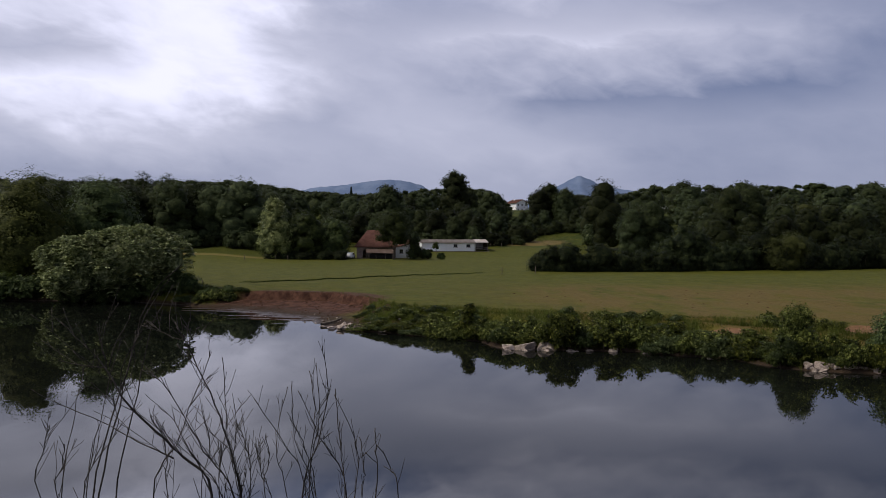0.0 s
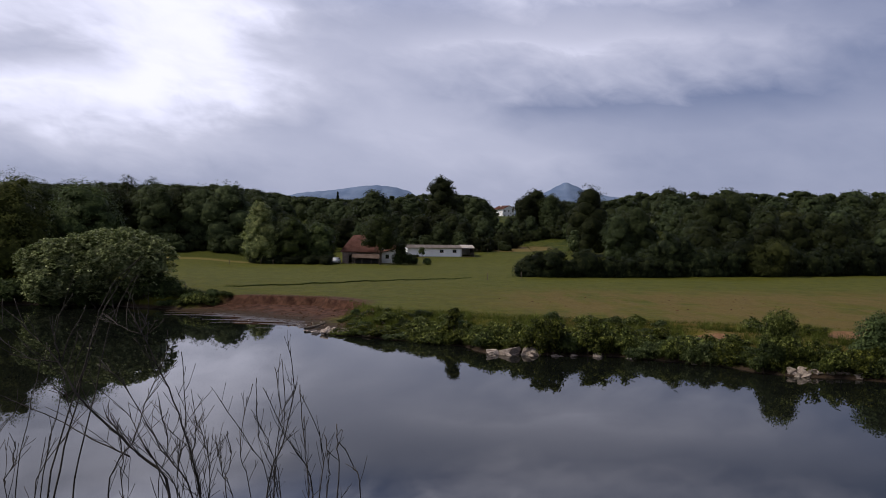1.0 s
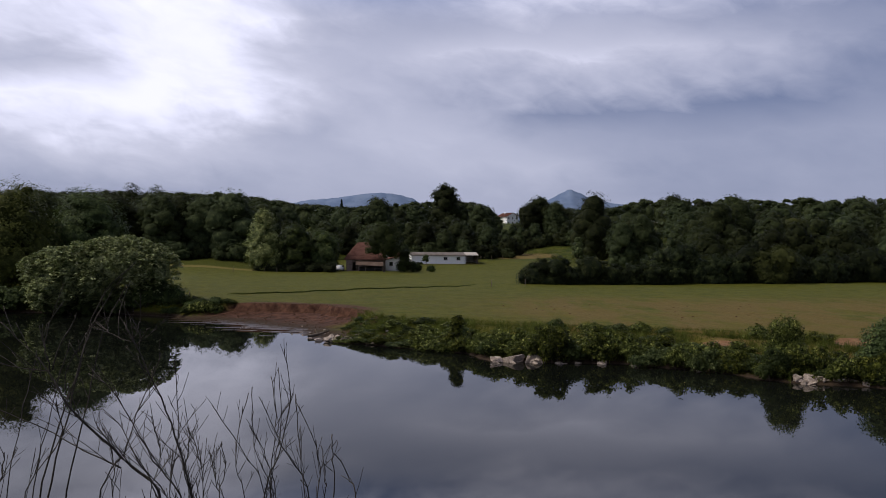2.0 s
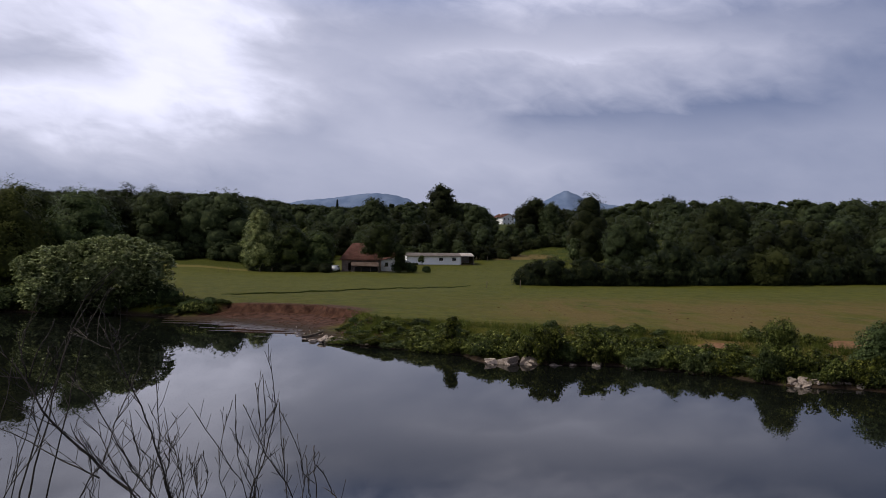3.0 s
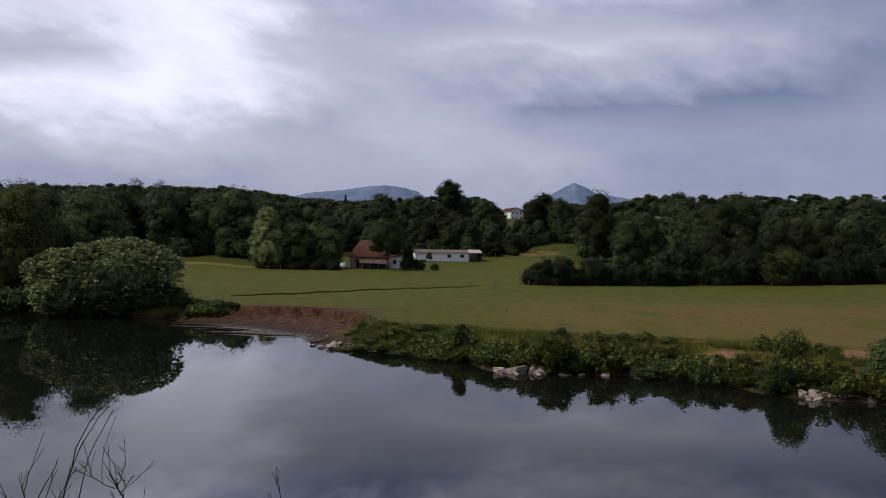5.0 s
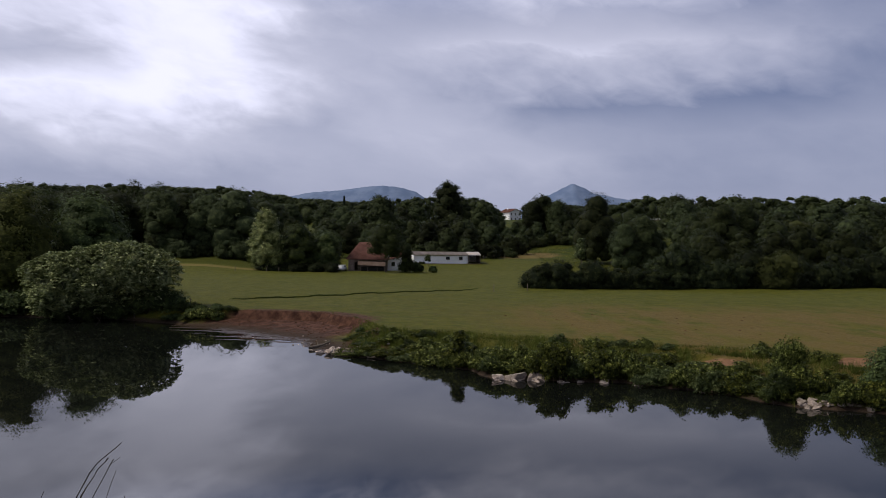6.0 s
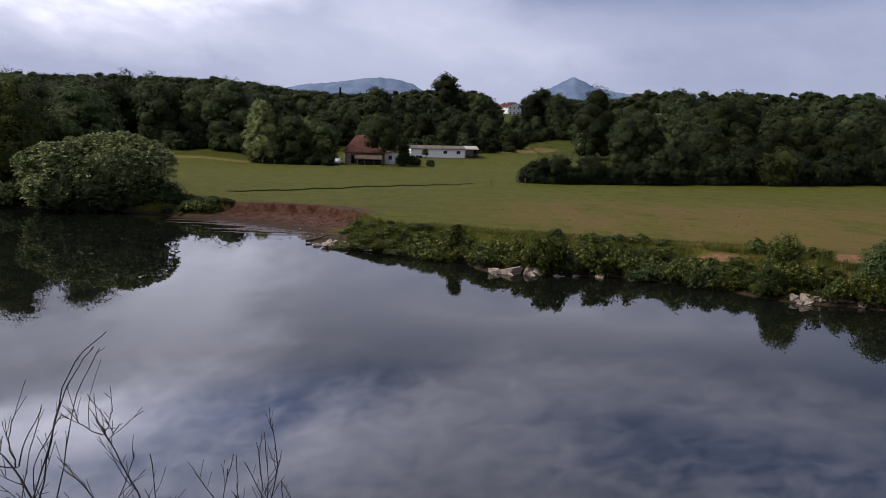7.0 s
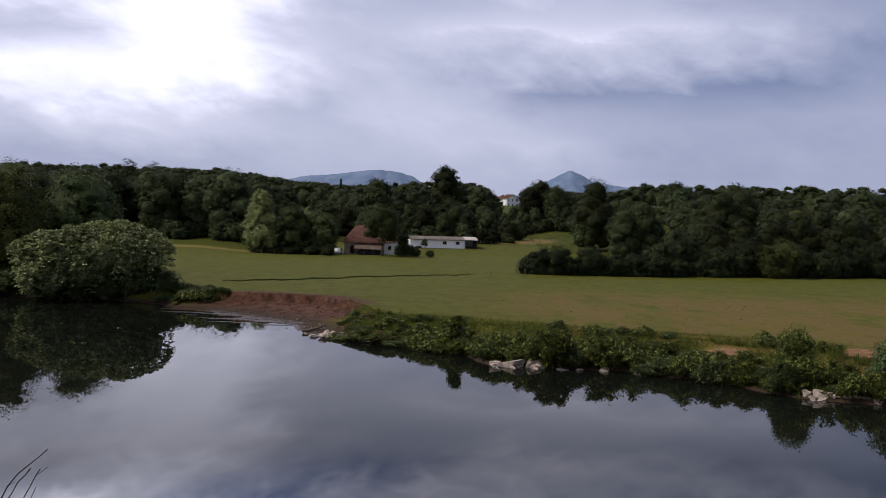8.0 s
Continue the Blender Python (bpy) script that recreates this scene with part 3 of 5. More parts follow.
quads = np.stack([idx[:-1, :-1], idx[:-1, 1:], idx[1:, 1:], idx[1:, :-1]], -1).reshape(-1, 4)
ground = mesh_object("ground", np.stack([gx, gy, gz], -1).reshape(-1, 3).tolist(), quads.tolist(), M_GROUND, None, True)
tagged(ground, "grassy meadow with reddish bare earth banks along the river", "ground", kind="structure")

wx, wy = np.meshgrid(np.linspace(-480, 520, 40), np.linspace(-160, 180, 30))
widx = np.arange(wx.size).reshape(wx.shape)
wq = np.stack([widx[:-1, :-1], widx[:-1, 1:], widx[1:, 1:], widx[1:, :-1]], -1).reshape(-1, 4)
water = mesh_object("water", np.stack([wx, wy, np.zeros_like(wx)], -1).reshape(-1, 3).tolist(), wq.tolist(), M_WATER, None, True)
tagged(water, "calm dark river mirroring the cloudy sky", "river", kind="structure")


def mountain(name, profile, y, depth, label):
    """A far ridge: its skyline is given by (x, z) knots, softened and roughened."""
    px, pz = (np.array(a, float) for a in zip(*profile))
    x = np.linspace(px[0], px[-1], 160)
    z = np.interp(x, px, pz)
    z = np.convolve(np.pad(z, 1, mode="edge"), np.ones(3) / 3, "valid") + 2.0 * ripple(x, x * 0, 9.0, 2.0) + 1.2 * ripple(x, x * 0, 3.4, 5.0)
    rows = np.linspace(0, 1, 14)
    verts, faces = [], []
    for r in rows:
        for a, b in zip(x, z):
            s = 1 - abs(2 * r - 1)
            verts.append((a, y + (r - 0.5) * depth, b * s ** 0.8 + 14 * s * (1 - s) * ripple(a, r * 900, 38.0, 1.0)))
    k = len(x)
    for i in range(len(rows) - 1):
        for j in range(k - 1):
            faces.append((i * k + j, i * k + j + 1, (i + 1) * k + j + 1, (i + 1) * k + j))
    ob = mesh_object(name, verts, faces, M_MOUNTAIN, None, True)
    return tagged(ob, label, "mountain", kind="structure")


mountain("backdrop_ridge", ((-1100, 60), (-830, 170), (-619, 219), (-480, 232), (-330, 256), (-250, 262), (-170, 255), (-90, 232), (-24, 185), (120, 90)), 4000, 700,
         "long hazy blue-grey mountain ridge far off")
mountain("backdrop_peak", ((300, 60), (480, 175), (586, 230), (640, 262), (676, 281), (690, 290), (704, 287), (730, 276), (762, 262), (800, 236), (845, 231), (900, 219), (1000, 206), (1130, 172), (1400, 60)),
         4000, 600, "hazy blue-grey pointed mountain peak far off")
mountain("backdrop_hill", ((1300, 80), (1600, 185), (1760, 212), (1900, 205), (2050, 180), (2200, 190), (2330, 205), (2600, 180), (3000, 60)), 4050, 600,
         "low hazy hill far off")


# ---------- buildings ----------
def window_part(parent, x, y, z, w, h, turn=0.0, shutters=False, reveal=0.12):
    """A window on a wall that faces -y: frame, pane, sill and, if wanted, two shutters."""
    m = pose(x, y, z, 0, 0, turn)
    bm = bmesh.new()
    for dx, dz, sx, sz in ((-w / 2, 0, 0.08, h), (w / 2, 0, 0.08, h), (0, h / 2 - 0.04, w, 0.08), (0, -h / 2 + 0.04, w, 0.08), (0, 0, 0.05, h)):
        bmesh.ops.create_cube(bm, size=1.0, matrix=Matrix.Translation((dx, 0, dz)) @ Matrix.Diagonal((sx, 0.10, sz, 1)))
    bm.transform(m)
    win = part("window", bm, M_WOOD, parent)
    bm = bmesh.new()
    bmesh.ops.create_cube(bm, size=1.0, matrix=Matrix.Diagonal((w - 0.04, 0.04, h - 0.04, 1)))
    bm.transform(m)
    part("pane", bm, M_GLASS, win)
    part("sill", box_bm((w + 0.2, 0.2, 0.07), (0, -0.08, -h / 2 - 0.09), 0.01, m), M_STONEWALL, win)
    if shutters:
        for s in (-1, 1):
            part("shutter", box_bm((w * 0.48, 0.06, h), (s * (w * 0.76), -0.05, -h / 2), 0.01, m), M_SHUTTER, win)
    return win


def wall_with_holes(name, parent, length, high, holes, m, mat, thick=0.35, label=""):
    """A wall along x from 0, facing -y, with rectangular holes (x0, x1, z0, z1) cut right through it."""
    cx = sorted({0.0, length, *[h[0] for h in holes], *[h[1] for h in holes]})
    cz = sorted({0.0, high, *[h[2] for h in holes], *[h[3] for h in holes]})
    bm = bmesh.new()
    for x0, x1 in zip(cx, cx[1:]):
        for z0, z1 in zip(cz, cz[1:]):
            if any(h[0] <= x0 and x1 <= h[1] and h[2] <= z0 and z1 <= h[3] for h in holes):
                continue
            bmesh.ops.create_cube(bm, size=1.0, matrix=Matrix.Translation(((x0 + x1) / 2, thick / 2, (z0 + z1) / 2)) @ Matrix.Diagonal((x1 - x0, thick, z1 - z0, 1)))
    bmesh.ops.remove_doubles(bm, verts=bm.verts, dist=0.001)
    inner = [f for f in bm.faces if any(g is not f and (g.calc_center_median() - f.calc_center_median()).length < 1e-4 for e in f.edges for g in e.link_faces)]
    bmesh.ops.delete(bm, geom=inner, context="FACES_ONLY")
    bm.transform(m)
    return part(name, bm, mat, parent, label)


def slab(name, corners, thick, mat, parent, label=""):
    """A roof plane: four corners, made thick downwards."""
    bm = bmesh.new()
    top = [bm.verts.new(c) for c in corners]
    low = [bm.verts.new(Vector(c) - Vector((0, 0, thick))) for c in corners]
    k = len(corners)
    bm.faces.new(top)
    bm.faces.new(low[::-1])
    for i in range(k):
        bm.faces.new((top[i], low[i], low[(i + 1) % k], top[(i + 1) % k]))
    return part(name, bm, mat, parent, label)


def tile_ribs(parent, a, b, c, d, count, mat, r=0.07):
    """Rounded rows of roof tiles from the ridge edge a-b down to the eave d-c, as one covering."""
    verts, faces = [], []
    a, b, c, d = (Vector(p) for p in (a, b, c, d))
    for i in range(count):
        t = (i + 0.5) / count
        p, q = a.lerp(b, t), d.lerp(c, t)
        tube(verts, faces, [p, p.lerp(q, 0.5), q], [r, r * 1.05, r * 1.1], 6)
    return mesh_object("roof_covering", verts, faces, mat, parent, True)


def long_shed(x, y, z):
    base = new("livestock_shed")
    tagged(base, "long low whitewashed livestock shed with grey sheet roof", "shed")
    base.matrix_basis = pose(x, y, z, 0, 0, 8)
    L, W, H, R, open_l = 14.2, 6.5, 2.3, 3.02, 3.4
    holes = [(8.4, 9.4, 1.05, 1.80), (11.8, 12.8, 1.05, 1.80)]
    wall_with_holes("front_wall", base, L, H, holes, pose(0, 0, 0), M_WHITE)
    for h in holes:
        window_part(base, (h[0] + h[1]) / 2, 0.14, (h[2] + h[3]) / 2, h[1] - h[0], h[3] - h[2])
    gable = ((0, 0), (W, 0), (W, H), (W / 2, R - 0.1), (0, H))
    part("gable_wall", prism_bm(gable, 0.3, pose(0.3, 0.0, 0, 0, 0, 90)), M_WHITE, base)
    part("gable_wall", prism_bm(gable, 0.3, pose(L, 0.0, 0, 0, 0, 90)), M_WHITE, base)
    part("back_wall", box_bm((L + open_l, 0.3, H), ((L + open_l) / 2, W - 0.15, 0)), M_WHITE, base)
    o = 0.45
    roof = slab("roof", ((-0.4, -o, H - 0.05), (L, -o, H - 0.05), (L, W / 2, R), (-0.4, W / 2, R)), 0.10, M_SHEET, base, "grey corrugated sheet roof")
    tile_ribs(roof, (-0.35, W / 2, R), (L, W / 2, R), (L, -o, H - 0.05), (-0.35, -o, H - 0.05), 58, M_SHEET, 0.05)
    slab("roof", ((L, W + o, H - 0.05), (-0.4, W + o, H - 0.05), (-0.4, W / 2, R), (L, W / 2, R)), 0.10, M_SHEET, base)
    pale = slab("open_bay_roof", ((L + 0.003, -o - 0.2, H + 0.02), (L + open_l, -o - 0.2, H + 0.02), (L + open_l, W / 2, R + 0.05), (L + 0.003, W / 2, R + 0.05)),
                0.10, M_PALE_SHEET, base, "pale newer metal roof over the open bay")
    tile_ribs(pale, (L, W / 2, R + 0.05), (L + open_l, W / 2, R + 0.05), (L + open_l, -o - 0.2, H + 0.02), (L, -o - 0.2, H + 0.02), 14, M_PALE_SHEET, 0.05)
    slab("roof", ((L + open_l, W + o, H), (L + 0.003, W + o, H), (L + 0.003, W / 2, R + 0.05), (L + open_l, W / 2, R + 0.05)), 0.10, M_PALE_SHEET, base)
    for px in (L + 0.15, L + open_l - 0.15):
        part("post", box_bm((0.16, 0.16, H), (px, 0.05, 0), 0.01), M_WOOD, base)
    for pz in (0.45, 0.95):
        part("rail", box_bm((open_l - 0.3, 0.06, 0.12), (L + open_l / 2, 0.05, pz), 0.01), M_WOOD, base)
    part("side_boarding", box_bm((0.08, W - 0.4, H), (L + open_l - 0.06, W / 2, 0)), M_WOOD, base)
    part("floor_slab", box_bm((L + open_l + 0.4, W + 0.4, 0.5), ((L + open_l) / 2, W / 2, -0.46)), M_STONEWALL, base)
    return base


def old_barn(x, y, z):
    base = new("barn")
    tagged(base, "old stone barn with a hipped reddish tile roof and lean-to", "barn")
    base.matrix_basis = pose(x, y, z, 0, 0, 4)
    L, W, H, R = 11.5, 9.0, 2.75, 6.3
    holes = [(1.4, 2.6, 0.0, 1.9), (4.2, 7.2, 0.0, 2.0), (9.6, 10.4, 0.9, 1.7)]
    wall_with_holes("front_wall", base, 9.0, H, holes[:2], pose(0, 0, 0), M_STONEWALL, 0.5)
    wall_with_holes("whitewashed_wall", base, 3.4, H + 0.9, [(0.9, 1.7, 1.1, 2.0)], pose(9.003, -0.02, 0), M_WHITE, 0.4, "whitewashed end wall")
    window_part(base, 10.3, 0.15, 1.55, 0.8, 0.9)
    part("side_wall", box_bm((0.5, W - 1.0, H), (0.25, W / 2, 0)), M_STONEWALL, base)
    part("side_wall", box_bm((0.5, W - 1.0, H + 0.9), (12.1, W / 2, 0)), M_WHITE, base)
    part("back_wall", box_bm((12.4, 0.5, H), (6.2, W - 0.25, 0)), M_STONEWALL, base)
    e = 0.5
    ax, bx = 2.4, 9.2
    A, B = (ax, W / 2, R), (bx, W / 2, R)
    f0, f1, k0, k1 = (-e, -e, H - 0.1), (9.1, -e, H - 0.1), (-e, W + e, H - 0.1), (12.4 + e, W + e, H - 0.1)
    roof = slab("roof", (f0, f1, B, A), 0.16, M_TILES, base, "weathered reddish clay tile roof")
    tile_ribs(roof, A, B, f1, f0, 40, M_TILES, 0.08)
    hip = slab("roof_hip", (k0, f0, A), 0.16, M_TILES, base)
    tile_ribs(hip, A, A, f0, k0, 26, M_TILES, 0.08)
    slab("roof", (k1, k0, A, B), 0.16, M_TILES, base)
    slab("roof_hip", ((12.4 + e, -e, H + 0.8), k1, B), 0.16, M_TILES, base)
    slab("roof", ((9.103, -e, H - 0.098), (12.4 + e, -e, H + 0.8), B), 0.16, M_TILES, base)
    part("ridge_cap", prism_bm(((-0.2, 0), (0.2, 0), (0, 0.16)), bx - ax, pose(ax, W / 2, R - 0.02, 0, 0, -90)), M_TILES, base)
    lean = slab("lean_to_roof", ((2.2, -3.0, 1.35), (8.9, -3.0, 1.15), (8.9, -0.05, 2.12), (2.2, -0.05, 2.2)), 0.08, M_RUST, base, "rusty sheet lean-to roof")
    tile_ribs(lean, (2.2, -0.05, 2.2), (8.9, -0.05, 2.12), (8.9, -3.0, 1.15), (2.2, -3.0, 1.35), 24, M_RUST, 0.04)
    for px in (2.35, 4.5, 6.6, 8.75):
        part("lean_to_post", box_bm((0.14, 0.14, 1.22), (px, -2.85, -0.1), 0.01), M_WOOD, base)
    # near-black block put in for the shade beneath the lean-to roof
    part("dark_stack", box_bm((5.2, 1.6, 1.0), (5.6, -1.4, -0.1), 0.12), M_DARK, base, "dark block standing in for the shade under the lean-to")
    part("earth_floor", box_bm((12.6, W + 0.2, 0.5), (6.2, W / 2, -0.48)), M_STONEWALL, base)
    return base


def white_house(x, y, z, turn, L, W, H, pitch, label, rows=2, cols=3, name="house"):
    base = new(name)
    tagged(base, label, "house")
    base.matrix_basis = pose(x, y, z, 0, 0, turn)
    storey = H / rows
    holes = []
    for r in range(rows):
        for c in range(cols):
            cx, cz = L * (c + 0.5) / cols, storey * (r + 0.52)
            holes.append((cx - 0.5, cx + 0.5, cz - 0.7, cz + 0.7))
    wall_with_holes("front_wall", base, L, H, holes, pose(0, 0, 0), M_WHITE)
    for h in holes:
        window_part(base, (h[0] + h[1]) / 2, 0.12, (h[2] + h[3]) / 2, 1.0, 1.4, 0, True)
    top = ((0, 0), (W, 0), (W, H), (0, H))
    part("side_wall", prism_bm(top, 0.35, pose(0.35, 0.353, 0, 0, 0, 90)), M_WHITE, base)
    part("side_wall", prism_bm(top, 0.35, pose(L, 0.353, 0, 0, 0, 90)), M_WHITE, base)
    part("back_wall", box_bm((L - 0.7, 0.3, H), (L / 2, W, 0)), M_WHITE, base)
    part("front_gable", prism_bm(((0, H), (L, H), (L / 2, H + pitch)), 0.35), M_WHITE, base)
    e = 0.9
    drop = pitch * e / (L / 2)
    for s in (0, 1):
        lo = -e if s == 0 else L + e
        a, b, c, d2 = (lo, -e, H - drop + 0.1), (L / 2, -e, H + pitch + 0.12), (L / 2, W + e, H + pitch + 0.12), (lo, W + e, H - drop + 0.1)
        roof = slab("roof", (a, b, c, d2) if s == 0 else (b, a, d2, c), 0.18, M_TILES, base, "red clay tile roof")
        tile_ribs(roof, b, c, d2, a, 30, M_TILES, 0.09)
    for i in range(5):
        bx = L * (i + 0.5) / 5
        part("beam_end", box_bm((0.16, 0.7, 0.18), (bx, -0.35, H + pitch * (1 - abs(2 * bx / L - 1)) - 0.25)), M_SHUTTER, base)
    part("chimney", box_bm((0.7, 0.7, 1.5), (L * 0.3, W * 0.6, H + pitch * 0.5), 0.03), M_WHITE, base)
    part("footing", box_bm((L + 0.2, W + 0.6, 2.0), (L / 2, W / 2 + 0.1, -1.99)), M_STONEWALL, base)
    return base


long_shed(-4.9, 206.5, height(2, 206) + 0.12)
old_barn(-19.4, 184.6, height(-14, 184) + 0.08)
white_house(53.2, 558, height(56, 558) - 0.8, 30, 10.0, 11.0, 6.6, 2.2, "white two-storey farmhouse with red shutters and tile roof among trees")
white_house(75.0, 566, height(78, 566) - 0.3, 12, 10.0, 9.0, 3.2, 1.8, "small white house half hidden behind trees", 1, 2)
white_house(153, 566, height(157, 566) + 0.5, -10, 12.0, 9.0, 3.0, 1.8, "white house almost hidden in the wooded hillside", 1, 3)


def parked_car(x, y, turn):
    """A small car: shell from a side outline, wheels, windows."""
    base = new("parked_car")
    tagged(base, "small white car parked on grass beside the barn", "car")
    base.matrix_basis = pose(x, y, height(x, y), 0, 0, turn)
    side = ((-1.9, 0.3), (1.9, 0.3), (1.95, 0.65), (1.75, 0.85), (0.95, 0.95), (0.45, 1.42), (-1.2, 1.45), (-1.8, 0.98), (-1.95, 0.7))
    bm = prism_bm(side, 1.6, pose(0, -0.8, 0))
    bmesh.ops.bevel(bm, geom=bm.edges[:], offset=0.07, segments=2, affect="EDGES")
    part("body", bm, M_CAR, base, smooth=True)
    for s in (-1, 1):
        part("side_window", prism_bm(((0.8, 0.97), (0.4, 1.34), (-1.1, 1.36), (-1.55, 0.99)), 0.03, pose(0, s * 0.81 - 0.015, 0)), M_GLASS, base)
        for wx0 in (-1.2, 1.2):
            bm = bmesh.new()
            bmesh.ops.create_cone(bm, cap_ends=True, segments=18, radius1=0.3, radius2=0.3, depth=0.2, matrix=pose(wx0, s * 0.74, 0.3, 90))
            wheel = part("wheel", bm, M_RUBBER, base)
            bm = bmesh.new()
            bmesh.ops.create_cone(bm, cap_ends=True, segments=14, radius1=0.18, radius2=0.16, depth=0.05, matrix=pose(wx0, s * 0.85, 0.3, 90))
            part("rim", bm, M_PALE_SHEET, wheel)
    part("windscreen", slab_bm(((0.98, -0.66, 0.98), (0.98, 0.66, 0.98), (0.52, 0.6, 1.39), (0.52, -0.6, 1.39)), 0.03), M_GLASS, base)
    return base


def slab_bm(corners, thick):
    bm = bmesh.new()
    top = [bm.verts.new(Vector(c) + Vector((0.02, 0, 0.02))) for c in corners]
    low = [bm.verts.new(Vector(c) - Vector((thick, 0, thick))) for c in corners]
    bm.faces.new(top)
    bm.faces.new(low[::-1])
    for i in range(4):
        bm.faces.new((top[i], low[i], low[(i + 1) % 4], top[(i + 1) % 4]))
    return bm


parked_car(-20.6, 182.0, 86)


# ---------- woods ----------
SHAPES = ((13.0, 10.5, 11, 0.75), (14.5, 9.5, 11, 0.7), (12.0, 11.5, 12, 0.8), (15.0, 11.0, 13, 0.72), (11.0, 9.0, 9, 0.8))
protos = [tree("woodland_tree", h, wd, 20 + i, n, sz, M_CANOPY, lb, 0.12, "dark green broadleaf tree on the wooded hillside", group="woodland trees", clump=0.42, round_top=rt, core=0.66)
          for n, sz in ((15000, 0.22), (8000, 0.32)) for i, (h, wd, lb, rt) in enumerate(SHAPES)]
proto_high = [a[0] for a in SHAPES] * 2
rng = np.random.default_rng(5)


def wood_edge(x):
    """Where the wood begins, seen from the river."""
    return np.interp(x, (-200, -90, -60, -46, -36, -25, 0, 22, 30, 44, 60, 80, 300), (196, 203, 202, 202, 212, 222, 222, 232, 262, 262, 172, 158, 150))


def canopy(x, y):
    """The height that the tree tops keep to: the wood slopes up evenly, with dips where the far hills look over it."""
    slope = np.interp(x / y, (-0.56, -0.42, -0.32, -0.25, -0.16, -0.11, -0.04, 0.02, 0.05, 0.075, 0.085, 0.112, 0.122, 0.14, 0.155, 0.185, 0.235, 0.265, 0.6),
                      (0.061, 0.061, 0.061, 0.060, 0.047, 0.043, 0.048, 0.055, 0.052, 0.044, 0.022, 0.022, 0.050, 0.058, 0.045, 0.043, 0.046, 0.058, 0.062))
    tier = np.clip((y - wood_edge(x) + 42) / 130, 0.30, 1.0) if y < 372 else 1.0
    tier = max(tier, np.interp(x / y, (-0.21, -0.13), (1.0, 0.0)))
    return 8.8 + slope * y * tier


spots = []
for row in range(12):
    for col in range(44):
        x = -185 + col * 10.4 + (5 if row % 2 else 0) + rng.uniform(-3, 3)
        y = float(wood_edge(x)) + row * 9.5 + 4 + rng.uniform(-3, 3)
        if y > 372 or abs(x) > 0.58 * y + 14:
            continue
        if row > 3 and rng.random() > 0.45:
            continue
        spots.append((x, y, row))
spots = spots[:232]
seen = set()
for x, y, row in spots:
    k = int(rng.integers(5)) + (5 if row > 1 else 0)
    z = height(x, y) - 0.3
    room = canopy(x, y) - z
    s = min(rng.uniform(0.80, 1.2) if x / y > -0.12 else 1.7, room * rng.uniform(*((0.84, 1.0) if x / y > -0.2 else (0.84, 0.93) if row == 0 else (0.78, 0.90))) / proto_high[k])
    (again if k in seen else put)(protos[k], x, y, z, rng.uniform(0, 360), max(s, 0.35) * rng.uniform(1.0, 1.12), 0.96)
    seen.add(k)

# the woods on the hill behind, too far to count
far_lobes = []
while len(far_lobes) < 3400:
    y = rng.uniform(372, 640)
    x = rng.uniform(-0.6, 0.62) * y
    if 0.091 < x / y < 0.107 and 430 < y < 566 or 0.128 < x / y < 0.150 and y < 566 and rng.random() < 0.6:
        continue
    room = canopy(x, y) - height(x, y)
    r0 = rng.uniform(3.5, 6.0)
    top = min(rng.uniform(13, 20), max(room * rng.uniform(0.85, 1.0), 4.0))
    base_z = height(x, y)
    for _ in range(5):
        a, r1 = rng.uniform(0, 2 * math.pi), r0 * rng.uniform(0.48, 0.72)
        u = rng.uniform(0.1, 0.75)
        far_lobes.append((x + math.cos(a) * r0 * u, y + math.sin(a) * r0 * u, base_z + top - r1 * 0.7 - (u ** 2) * r0 * 0.9 * rng.uniform(0.3, 1.0), r1, r1, r1 * 0.7))
    far_lobes.append((x, y - 1, base_z + top * 0.45, r0 * 1.25, r0, top * 0.45))
c, nor = crown_points(far_lobes, 330000, rng, 0.40, 9, 0.05)
far_woods = leaf_cloud("far_woods", c, nor, 0.36, rng, M_CANOPY, None, lobes=far_lobes, core=0.68, soft=True)
tagged(far_woods, "dark green woods covering the hill behind", "woods", kind="stuff")

def lumpy(seed, outline, number, small):
    """Big lobes with many small ones over their upper sides, for an uneven outline."""
    r = random.Random(seed)
    out = list(outline)
    for _ in range(number):
        l = r.choice(outline)
        a, e = r.uniform(0, 2 * math.pi), r.uniform(-0.1, 1.3)
        k = small * r.uniform(0.6, 1.3)
        out.append((l[0] + l[3] * 0.85 * math.cos(a) * math.cos(e), l[1] + l[4] * 0.85 * math.sin(a) * math.cos(e), l[2] + l[5] * 0.85 * math.sin(e), k, k, k * 0.85))
    return out


# dark undergrowth along the wood's foot
under = shrub("undergrowth_bush", lumpy(21, ((-1.8, 0, 1.5, 2.2, 1.8, 1.6), (0.6, 0.2, 2.2, 2.4, 2.0, 2.1), (2.6, 0, 1.3, 1.7, 1.6, 1.4)), 8, 0.9), 140, 3600, 0.28, M_CANOPY,
              "dark bush at the foot of the wood", clump=0.4, group="undergrowth bushes", core=0.74, soft=True)
first = True
for i, x in enumerate(np.concatenate([np.arange(-92, -40, 5.6), np.arange(-13, 24, 4.4), np.arange(24, 52, 4.6)])):
    y = float(wood_edge(x)) - 1.0 + 1.2 * math.sin(2.3 * i)
    s = 1.0 + 0.3 * math.sin(1.7 * i)
    (put if first else again)(under, float(x), y, height(x, y) - 0.4, (67 * i) % 360, s, 1.0 + 0.25 * math.cos(2.9 * i))
    first = False

